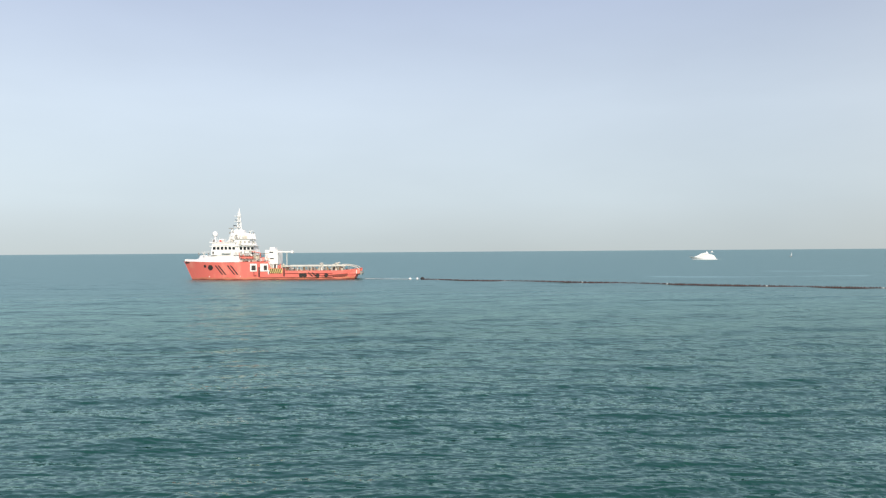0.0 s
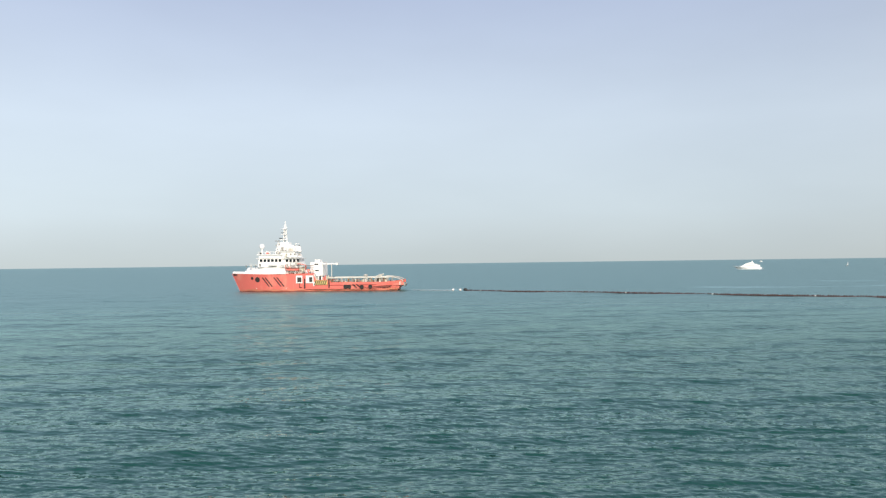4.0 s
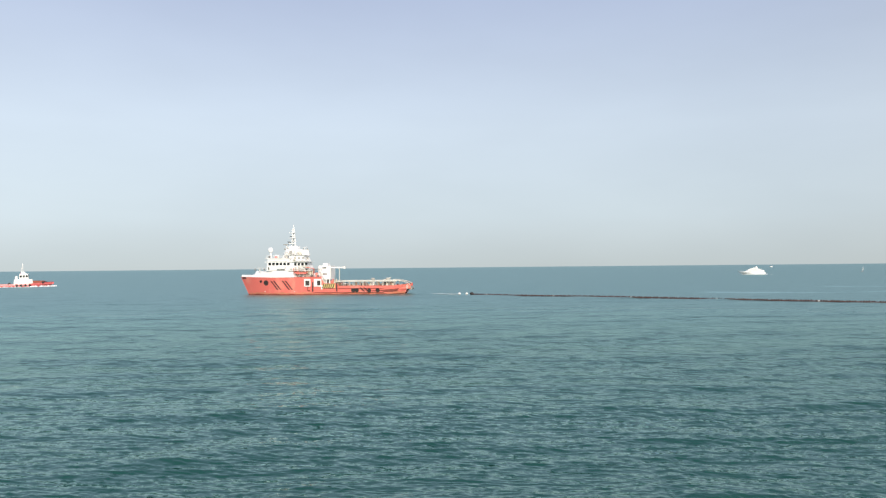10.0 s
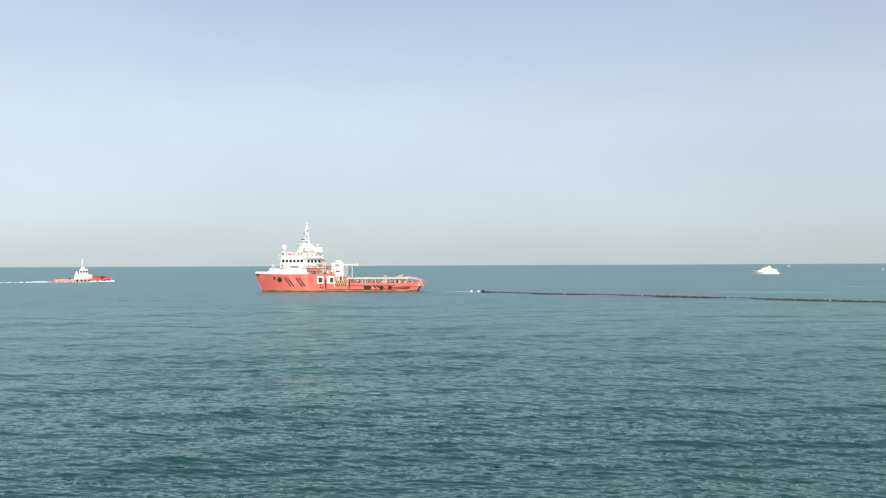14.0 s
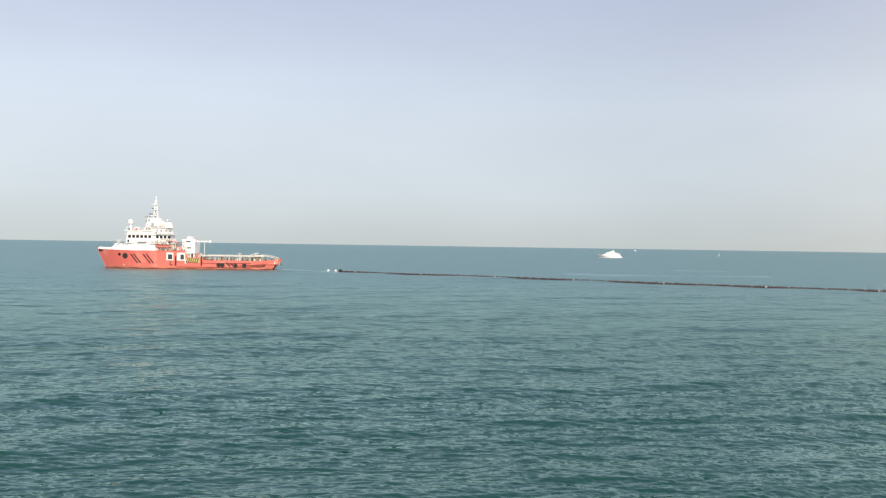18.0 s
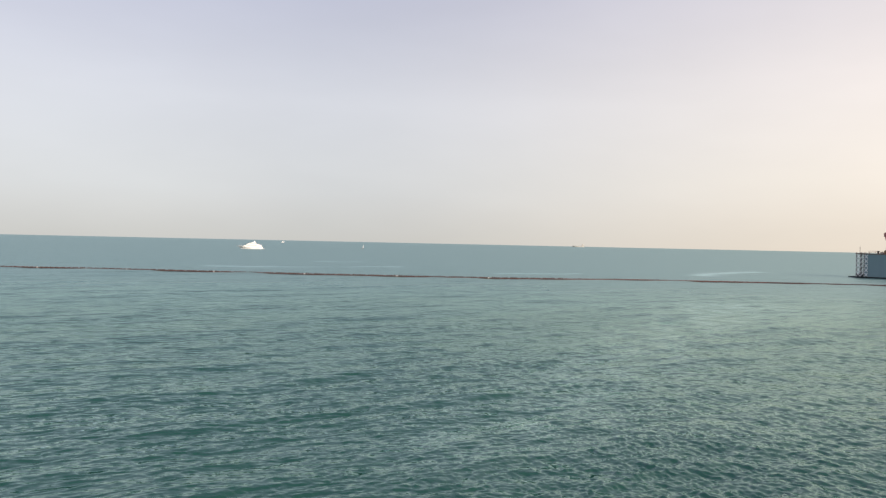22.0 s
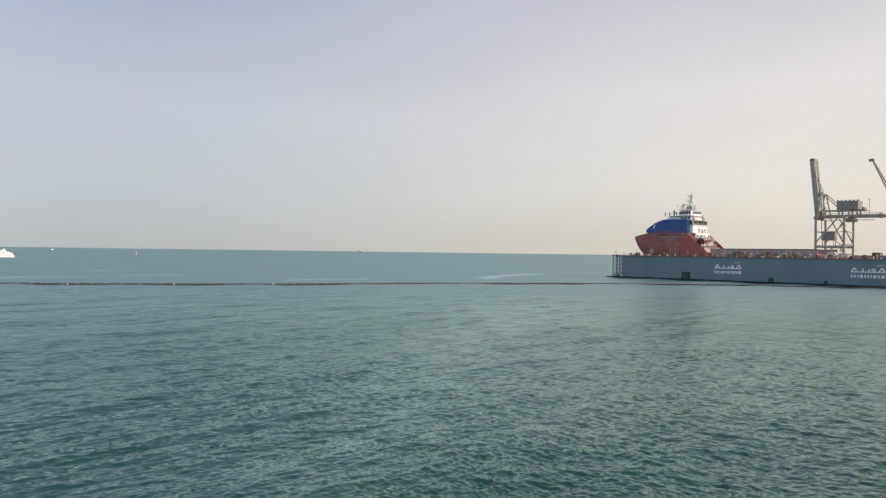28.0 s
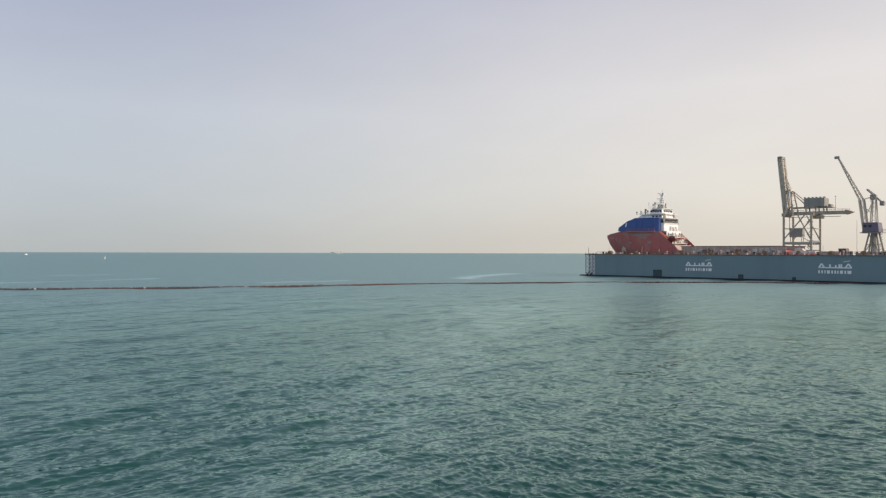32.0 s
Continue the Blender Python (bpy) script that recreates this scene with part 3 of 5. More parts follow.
    part("side_locker", box(39.4, 41.0, 3.2, 4.0, 14.3, 15.4, 0.08), PALE, upper)
    part("step_ladder", rods([((44.8, 3.45, 13.4), (44.5, 3.3, 16.4)), ((45.3, 3.45, 13.4), (45.0, 3.3, 16.4))] + [((44.8 - 0.04 * k, 3.42, 13.8 + 0.4 * k), (45.3 - 0.04 * k, 3.42, 13.8 + 0.4 * k)) for k in range(6)], 0.05), PALE, upper)
    part("mast_house", box(40.9, 45.0, -1.8, 1.8, 16.4, 17.6, 0.1, (0.3, 0.6, 0.2, 0.2)), WHITE, upper)
    part("vent_cowl", lathe([(0.3, 14.3), (0.3, 15.2), (0.5, 15.4), (0.45, 15.9), (0.1, 16.1)], 10, at=(44.6, 3.6, 0)), WHITE, ship)
    part("aft_yard", rods([((38.2, 4.2, 14.3), (38.0, 4.2, 17.2)), ((38.6, 4.2, 16.9), (36.9, 4.2, 17.1))], 0.09), WHITE, ship)
    part("radar_post", rods([((45.2, 1.0, 16.0), (45.2, 1.0, 18.1)), ((45.9, 0.4, 16.0), (45.6, 0.4, 17.9))], 0.12), WHITE, ship)
    part("radar_scanner", box(44.7, 46.5, 0.5, 1.2, 18.0, 18.25, 0.06), STEEL, ship)
    part("bridge_shade", box(44.0, 50.6, 5.1, 5.35, 12.0, 12.25, 0.03), WHITE, ship)
    for y in (2.6, -2.6):
        funnel = part("funnel", box(37.7, 39.3, y - 0.7, y + 0.7, 14.2, 16.3, 0.2, (0.5, 0, 0.1, 0.1)), WHITE, ship)
        part("exhaust", rods([((38.8, y - 0.3, 16.1), (38.5, y - 0.3, 16.7)), ((38.9, y + 0.3, 16.1), (38.6, y + 0.3, 16.7))], 0.12, 8), STEEL, funnel)
    railing(ship, [(43.2, 4.8, 13.3), (51.6, 4.8, 13.3), (51.6, -4.8, 13.3)], 1.0, 1.4)
    railing(ship, [(38, 4.4, 14.2), (43.4, 4.4, 14.2)], 1.0, 1.2)
    # mast
    mast = part("mast", rods([((43.6, 0.9, 16.2), (43.2, 0.3, 24.0)), ((43.6, -0.9, 16.2), (43.2, -0.3, 24.0)), ((42.2, 0, 16.2), (42.9, 0, 24.0))], 0.19, 6), WHITE, ship)
    part("lattice", rods([((43.5, s * 0.8, 17 + k), (42.4, 0, 18 + k)) for k in range(0, 6) for s in (1, -1)] + [((43.5, 0.8 - 0.06 * k, 17.5 + k), (43.5, -0.8 + 0.06 * k, 17.5 + k)) for k in range(6)], 0.08), WHITE, mast)
    part("pole", rod((43.0, 0, 23.8), (43.0, 0, 25.3), 0.15), WHITE, mast)
    for z, w in ((18.4, 1.6), (20.4, 1.2), (22.3, 0.9)):
        part("platform", box(42.4, 44.5, -w, w, z, z + 0.15, 0.04), WHITE, mast)
        part("yard", rod((43.3, -w - 0.8, z + 0.9), (43.3, w + 0.8, z + 0.9), 0.07), WHITE, mast)
    radar = part("radar_scanner", box(44.4, 44.8, -1.8, 1.8, 18.9, 19.2, 0.08), DARK, mast)
    part("gearbox", lathe([(0.3, 0), (0.3, 0.45), (0.18, 0.5)], 10, at=(44.6, 0, 18.45)), WHITE, radar)
    part("radar_scanner", box(43.9, 44.2, -1.2, 1.2, 20.95, 21.15, 0.06), DARK, mast)
    part("floodlight", box(46.0, 46.5, -0.5, 0.5, 16.3, 16.8, 0.08), STEEL, ship)
    part("searchlight", rods([((44.4, 2.0, 16.4), (44.8, 2.0, 17.2))], 0.22, 8), STEEL, ship)
    dome = part("satellite_dome", ball(0.95, 16.1, 1.1), WHITE, ship, smooth=True)
    dome.location = (51.0, 2.0, 0)
    post = part("pedestal", lathe([(0.5, 13.2), (0.35, 14.0), (0.35, 15.3)], 10), WHITE, dome)
    for x, y, h in ((48.9, 3.8, 1.6), (47.6, -3, 2.0), (45.2, 4.2, 2.2), (50.2, -2.8, 1.4)):
        part("aerial", rod((x, y, 13.3), (x, y, 13.3 + h), 0.05, 5), WHITE, ship)
    part("monitor_base", box(47.5, 49.0, 2.4, 4.0, 13.3, 14.3, 0.15), WHITE, ship)
    # fittings on the houses
    rng = random.Random(31)
    for x0, x1, y, z in ((36.4, 43.0, 5.2, 11.95), (35.4, 43.0, 5.7, 8.85), (38.4, 43.8, 4.6, 14.35), (43.4, 51.0, 4.7, 13.35)):
        for i in range(6):
            x, w, h = rng.uniform(x0, x1), rng.uniform(0.15, 0.4), rng.uniform(0.4, 1.5)
            part("fitting", box(x - w, x + w, y - 0.5, y - 0.1, z, z + h, 0.05), rng.choice((STEEL, PALE, DARK, ORANGE, STEEL, CREAM)), ship)
    for i in range(9):
        x = 42.4 + 1.7 * i
        part("vent_cap", lathe([(0.16, 8.7), (0.16, 9.2), (0.3, 9.25), (0.26, 9.5), (0.08, 9.55)], 8, at=(x, 4.4, 0)), PALE if i % 2 else STEEL, ship) if x > 52 else None
    panes(aft, [(36.9 + 1.5 * i, 4.6, 13.2) for i in range(4)], (0.7, 0.7), STEEL, name="vent_grille")
    # rescue boat and davit
    boat_hull = prism([(36.4, 8.0), (36.8, 7.5), (40.2, 7.5), (41.0, 8.1), (40.4, 8.25), (36.6, 8.2)], 6.0, 7.2)
    boat = part("rescue_boat", boat_hull, ORANGE, ship, "orange rescue boat in its davit")
    part("console", box(38.0, 38.9, 6.3, 6.9, 8.2, 8.8, 0.1, (0.2, 0.2, 0.1, 0.1)), STEEL, boat)
    part("fender_tube", rods([((36.6, 7.2, 8.2), (40.4, 7.2, 8.25)), ((40.4, 7.2, 8.25), (41.0, 6.7, 8.3))], 0.16), DECKRED, boat)
    for x in (37.0, 39.8):
        part("boat_cradle", rods([((x, 6.2, 6.4), (x, 6.2, 7.5)), ((x, 6.2, 7.5), (x, 7.0, 7.5)), ((x, 7.0, 6.4), (x, 7.0, 7.5))], 0.1), RUST, ship)
    rng = random.Random(17)
    for i in range(22):
        x, w, z, h = 31.6 + 0.44 * i + rng.uniform(-0.15, 0.15), rng.uniform(0.12, 0.32), rng.choice((6.4, 6.4, 7.1, 8.2)), rng.uniform(0.35, 1.0)
        part("bay_gear", box(x - w, x + w, 5.25, 5.85, z, z + h, 0.06), rng.choice((DECKRED, ORANGE, STEEL, DARK, CREAM, RUST, WHITE, WHITE)), ship)
    part("hose_reel", rods([((33.2, 5.6, 7.4), (33.2, 6.2, 7.4))], 0.55, 12), ORANGE, ship, "orange hose reel")
    part("bay_pipe", rods([((31.4, 5.35, 9.2), (41.4, 5.35, 9.0)), ((35.2, 5.35, 6.4), (35.2, 5.35, 9.1)), ((38.8, 5.35, 6.4), (38.8, 5.35, 9.0))], 0.09), RUST, ship)
    part("davit_arm", rods([((41.2, 5.4, 6.4), (41.4, 6.6, 9.6))], 0.14), ORANGE, ship)
    part("davit_arm", rods([((34.4, 5.4, 6.4), (34.0, 6.6, 9.4)), ((34.0, 6.6, 9.4), (37.0, 6.8, 9.9))], 0.14), ORANGE, ship)
    part("davit", rods([((36, 5.2, 6.2), (36, 6.4, 10.2)), ((39.6, 5.2, 6.2), (39.6, 6.4, 10.2)), ((36, 6.4, 10.2), (39.6, 6.4, 10.2))], 0.16), PALE, ship)
    part("boat_recess", box(34.8, 41.6, 4.9, 5.15, 6.4, 8.5, 0.03), CREAM, ship, "cream-painted boat bay")
    part("boat_deck", box(31.2, 41.2, -6.6, 6.7, 6.22, 6.4, 0.04), ORANGE, ship)
    railing(ship, [(31.3, 6.6, 6.4), (41, 6.6, 6.4)], 1.0, 1.3)
    # white winch house with crane
    winch = part("winch_house", box(28.6, 33.0, -4.0, 4.2, 5.4, 10.4, 0.1), WHITE, ship)
    part("roof_box", box(30.0, 31.8, -1.5, 2.5, 10.4, 11.3, 0.1), WHITE, winch)
    panes(winch, [(30.8, 4.25, 9.6), (30.6, 4.25, 7.4)], (1.4, 0.4), name="vent")
    panes(winch, [(29.2, 4.25, 6.6)], (0.8, 1.8), WHITE, name="door")
    for x in (29, 32.6):
        for y in (3.6, -3.6):
            part("winch_leg", rod((x, y, 2.0), (x, y, 5.4), 0.25, 6), WHITE, winch)
    arm = part("crane_arm", box(23.4, 28.9, 3.3, 3.9, 9.5, 9.9, 0.05), WHITE, ship)
    part("arm_head", box(23.2, 24.0, 3.1, 4.1, 9.2, 10.1, 0.1), WHITE, arm)
    part("arm_post", rod((25.5, 3.6, 2.0), (25.5, 3.6, 9.6), 0.16, 8), PALE, arm)
    # side openings, hazard boards, posts
    for x0, x1, gap in ((35.2, 37.5, 0.5), (31.3, 34.0, 1.2)):
        frame_ = part("side_panel", box(x0, x1, 6.55, 7.06, 3.0, 5.7, 0.04), WHITE, ship)
        # no hole is cut: a black slab gives the shade inside
        part("opening", box(x0 + 0.35, x1 - gap, 6.9, 7.10, 3.4, 5.1, 0.02), DARK, frame_)
    hull_side = 7.03
    board = part("hazard_board", box(26.4, 30.8, hull_side - 0.1, hull_side + 0.05, 2.4, 4.0, 0.02), YELLOW, ship)
    for i in range(6):
        x = 26.5 + i * 0.72
        stripe = prism([(x + 0.6, 2.4), (x + 0.96, 2.4), (x + 0.36, 4.0), (x, 4.0)], hull_side + 0.02, hull_side + 0.09)
        part("stripe", stripe, DARK, board)
    for x in (25.6, 34.2):
        part("fender_post", box(x, x + 0.35, 6.7, 7.25, 1.3, 4.6, 0.04), DARK, ship)
    part("gate_post", rods([((36.2, 7.05, 1.6), (36.2, 7.05, 3.0)), ((36.2, 7.05, 1.6), (35.4, 7.05, 1.6))], 0.12), BOOT, ship)
    # hull markings: two pairs of raking bars, round plates
    for x in (50.1, 49.0, 45.7, 44.6):
        part("marking", side_patch(cols, [(x, 5.15), (x - 2.5, 1.95), (x - 3.0, 1.95), (x - 0.5, 5.15)]), DARK, hull)
    part("anchor_plate", side_disc(cols, 51.8, 4.4, 0.95), DARK, hull)
    part("anchor_plate", side_disc(cols, 53.9, 4.9, 0.5), DARK, hull)
    part("draught_mark", side_disc(cols, 41.0, 1.4, 0.12), WHITE, hull)
    part("draught_mark", side_disc(cols, 52.5, 1.3, 0.18), WHITE, hull)
    # rub rails and tyres
    tyre = lathe([(0.32, -0.22), (0.62, -0.22), (0.72, 0), (0.62, 0.22), (0.32, 0.22)], 14)
    first = part("tyre", tyre, RUBBER, ship)
    first.matrix_basis = pose(14.2, 7.2, 1.5, 90, 0, 0)
    for x in (11.2, 19.9, 18.6):
        twin(first, pose(x, 7.2, 1.6, 90, 0, 0))
    part("fender_block", box(18.2, 20.6, 6.9, 7.3, 1.15, 2.25, 0.1), RUBBER, ship)
    part("rub_rail", rods([((9, 7.05, 1.05), (34, 7.05, 1.05)), ((9, 7.05, 2.45), (25.4, 7.05, 2.45))], 0.16, 6), ORANGE, hull)
    for x in (17.2, 15.9):
        part("slanted_fender", prism([(x, 2.6), (x - 1.5, 1.2), (x - 1.1, 1.2), (x + 0.4, 2.6)], 6.95, 7.2), RUBBER, ship)
    part("rope_coil", rods([((12.2, 5.2, 3.3), (14.8, 5.2, 3.3))], 0.5, 10), PALE, ship)
    part("quarter_fender", prism([(13.4, 1.5), (4.0, 2.15), (4.0, 1.85), (6.0, 1.25), (12.4, 1.1)], 5.4, 7.12), BOOT, ship)
    # crash barrier over the cargo deck
    for s in (1, -1):
        rail = part("crash_barrier", box(4.6, 28.4, s * 5.9 - 0.35, s * 5.9 + 0.35, 4.55, 5.0, 0.1), PALE, ship)
        for i in range(12):
            part("barrier_leg", box(5 + i * 2.05, 5.3 + i * 2.05, s * 5.9 - 0.2, s * 5.9 + 0.2, 2.0, 4.6), STEEL, rail)
    rng = random.Random(4)
    for i in range(16):
        x, y, h = rng.uniform(6, 26), rng.uniform(-4, 4.6), rng.uniform(0.8, 2.1)
        w, d = rng.uniform(0.5, 1.2), rng.uniform(0.5, 1.2)
        part("deck_gear", box(x - w, x + w, y - d, y + d, 2.0, 2.0 + h, 0.1), rng.choice((STEEL, DARK, RUST, PALE)), ship)
    # gear crowded along the rail, half hidden by the bulwark
    rng = random.Random(23)
    for i in range(44):
        x, w, h = 6.5 + 0.46 * i + rng.uniform(-0.2, 0.2), rng.uniform(0.08, 0.28), rng.uniform(0.9, 2.1)
        part("rail_gear", box(x - w, x + w, 5.0 + rng.uniform(0, 0.5), 5.75, 2.0, 2.6 + h, 0.04), rng.choice((DARK, STEEL, WOOD, WHITE, RUST, CREAM, DARK)), ship)
    for i in range(9):
        x, h = 25.8 + 0.6 * i, rng.uniform(0.5, 1.6)
        part("rail_locker", box(x, x + 0.4, 6.2, 6.8, 3.9, 4.1 + h, 0.05), rng.choice((WHITE, CREAM, ORANGE, PALE, DARK)), ship)
    for x in (13.5, 8.2):
        part("capstan", lathe([(0.7, 2.0), (0.7, 4.6), (0.5, 5.0), (0.8, 5.7), (0.3, 5.9)], 12, at=(x, 3.2, 0)), PALE, ship)
    part("stern_locker", box(5.4, 9.4, 1.0, 5.2, 2.0, 4.7, 0.15, (0.6, 0.2, 0.2, 0.2)), CREAM, ship)
    part("tugger_arm", rod((9.8, 3.2, 5.0), (7.0, 3.2, 5.9), 0.25, 8), PALE, ship)
    # hoop rails round the stern
    for s in (1, -1):
        pts = [Vector((7.4 - 7.2 * math.sin(a), s * (5.6 - 1.6 * math.sin(a) ** 2), 3.2 + 1.9 * math.cos(a))) for a in [k * math.pi / 16 for k in range(9)]]
        part("stern_hoop", rods(list(zip(pts, pts[1:])), 0.16, 6), PALE, ship)
    for i in range(6):
        part("cleat", box(1.0 + 1.1 * i, 1.35 + 1.1 * i, 4.2, 4.6, 2.0, 3.6 + 0.25 * (i % 2), 0.05), (PALE, DARK)[i % 2], ship)
    part("stern_roller", rod((0.1, -2.6, 2.2), (0.1, 2.6, 2.2), 0.7, 14), STEEL, ship)
    return ship


def side_y(cols, x, z):
    """Half breadth of a hull at x, z."""
    at_z = []
    for col in cols:
        for p, q in zip(col, col[1:]):
            if p[2] <= z <= q[2]:
                k = (z - p[2]) / max(1e-6, q[2] - p[2])
                at_z.append((p[0] + (q[0] - p[0]) * k, p[1] + (q[1] - p[1]) * k))
                break
    for a, b in zip(at_z, at_z[1:]):
        if a[0] <= x <= b[0]:
            return a[1] + (b[1] - a[1]) * (x - a[0]) / max(1e-6, b[0] - a[0])
    return at_z[-1][1] if at_z and x > at_z[-1][0] else cols[0][-1][1]


def side_patch(cols, outline, proud=0.06, steps=6):
    """A four-cornered patch laid on the port side of a hull."""
    bm = bmesh.new()
    (xa, za), (xb, zb), (xc, zc), (xd, zd) = outline
    rows = []
    for i in range(steps + 1):
        k = i / steps
        row = []
        for x, z in ((xa + (xb - xa) * k, za + (zb - za) * k), (xd + (xc - xd) * k, zd + (zc - zd) * k)):
            y = side_y(cols, x, z)
            row += [bm.verts.new((x, y + proud, z)), bm.verts.new((x, y - 0.1, z))]
        rows.append(row)
    for a, b in zip(rows, rows[1:]):
        for f in ((a[0], b[0], b[2], a[2]), (a[1], b[1], b[0], a[0]), (a[2], b[2], b[3], a[3])):
            bm.faces.new(f)
    bmesh.ops.recalc_face_normals(bm, faces=bm.faces[:])
    return bm


def side_disc(cols, x, z, r):
    bm = bmesh.new()
    n = 18
    ring = []
    for i in range(n):
        a = 2 * math.pi * i / n
        px, pz = x + r * math.cos(a), z + r * math.sin(a)
        ring.append((bm.verts.new((px, side_y(cols, px, pz) + 0.1, pz)), bm.verts.new((px, side_y(cols, px, pz) - 0.15, pz))))
    bm.faces.new([p[0] for p in ring])
    for i in range(n):
        j = (i + 1) % n
        bm.faces.new((ring[i][0], ring[j][0], ring[j][1], ring[i][1]))
    bmesh.ops.recalc_face_normals(bm, faces=bm.faces[:])
    return bm


supply_ship = build_supply_ship()


# ---- floating boom with its end buoys and tow line ----
LINE = [(58, 264), (70, 247), (83, 234), (97, 218), (111, 200), (126, 181), (142, 163), (160, 144), (178, 129), (200, 115), (222, 93), (240, 72), (254, 52), (264, 34), (271, 16), (275, 0), (277, -24)]


def along(points, step):
    """Even steps along a line, smoothed."""
    pts = [Vector((x, y, 0)) for x, y in points]
    fine = []
    for i in range(len(pts) - 1):
        p0, p1, p2, p3 = pts[max(0, i - 1)], pts[i], pts[i + 1], pts[min(len(pts) - 1, i + 2)]
        for k in range(40):
            t = k / 40
            fine.append(0.5 * ((2 * p1) + (p2 - p0) * t + (2 * p0 - 5 * p1 + 4 * p2 - p3) * t * t + (3 * p1 - p0 - 3 * p2 + p3) * t ** 3))
    out, walked, last = [], 0.0, fine[0]
    for p in fine[1:]:
        walked += (p - last).length
        if walked >= step:
            out.append((p.copy(), (p - last).normalized()))
            walked -= step
        last = p
    return out


def build_boom():
    boom = thing("floating_boom", pose(0, 0, 0), "dark red floating boom of floats strung across the water", "boom")
    bead = bmesh.new()
    lathe([(0.1, -0.15), (0.2, 0.0), (0.22, 0.25), (0.17, 0.44), (0.07, 0.5)], 8, bead)
    first = None
    spots = along(LINE, 0.72)[3:]
    rng = random.Random(2)
    skirt = bmesh.new()
    for (p, d), (q, _) in zip(spots, spots[1:]):
        rod(p + Vector((0, 0, 0.12)), q + Vector((0, 0, 0.12)), 0.17, 6, skirt)
    part("skirt", skirt, SKIRT, boom, "faded red fabric tube lying on the water")
    ends, low = None, None
    rest = bmesh.new()
    for i, (p, d) in enumerate(spots):
        lift = Vector((0, 0, rng.uniform(-0.04, 0.05)))
        m = Matrix.Translation(p + lift) @ pose(0, 0, 0, rng.uniform(-9, 9), rng.uniform(-9, 9), rng.uniform(0, 360))
        if i % 36 == 9 and i < 250:
            if ends is None:
                ends = part("end_float", ball(0.22, 0.14, 1.1, 10), PALE, boom, "pale joint float", True)
                ends.location = p
            else:
                twin(ends, Matrix.Translation(p))
        elif i < 55:
            lathe([(0.12, -0.15), (0.27, 0.1), (0.2, 0.36), (0.06, 0.44)], 6, rest, tuple(p + lift))
        elif i < 255:
            if first is None:
                first = part("float", bead, FLOATD, boom)
                first.matrix_basis = m
            else:
                twin(first, m)
        elif i < 335:
            if low is None:
                low = part("low_float", lathe([(0.15, -0.15), (0.28, 0.0), (0.27, 0.24), (0.12, 0.36)], 7), SKIRT, boom, "faded red low float")
                low.matrix_basis = m
            else:
                twin(low, m)
        else:
            lathe([(0.15, -0.15), (0.28, 0.05), (0.24, 0.3), (0.1, 0.4)], 6, rest, tuple(p + lift))
    tagged(part("float_string", rest, FLOATD, boom), kind="stuff")
    for k in (262, 277, 301, 322):
        p = spots[k][0]
        part("snagged_weed", ball(0.2, 0.22, 1.2, 8), FLOATD, boom).location = p
    return boom


boom = build_boom()
buoy = tagged(part("mooring_buoy", ball(0.45, 0.25, 0.95), BUOYW, None, smooth=True), "round white mooring buoy floating at the boom's end", "buoy", "buoys at the boom end")
buoy.location = (58.4, 264.1, 0)
copy_thing(buoy, pose(56.2, 265.6, 0))
bow_float = tagged(part("end_buoy", ball(0.7, 0.3, 0.8), RUBBER, None, smooth=True), "dark rubber float at the boom's end", "buoy")
bow_float.location = (59.9, 262.9, 0)
tow = along([(42, 278), (46, 274.5), (50, 270.5), (56, 265.7)], 0.8)
tow_bm = bmesh.new()
for (p, _), (q, _) in zip(tow, tow[1:]):
    rod(p + Vector((0, 0, 0.1)), q + Vector((0, 0, 0.1)), 0.09, 5, tow_bm)
tagged(part("tow_line", tow_bm, ROPE), "pale tow rope lying on the water astern", "rope")


# ---- floating dock ----
DOCK = pose(315.5, 86, 0, 0, 0, -108.9)


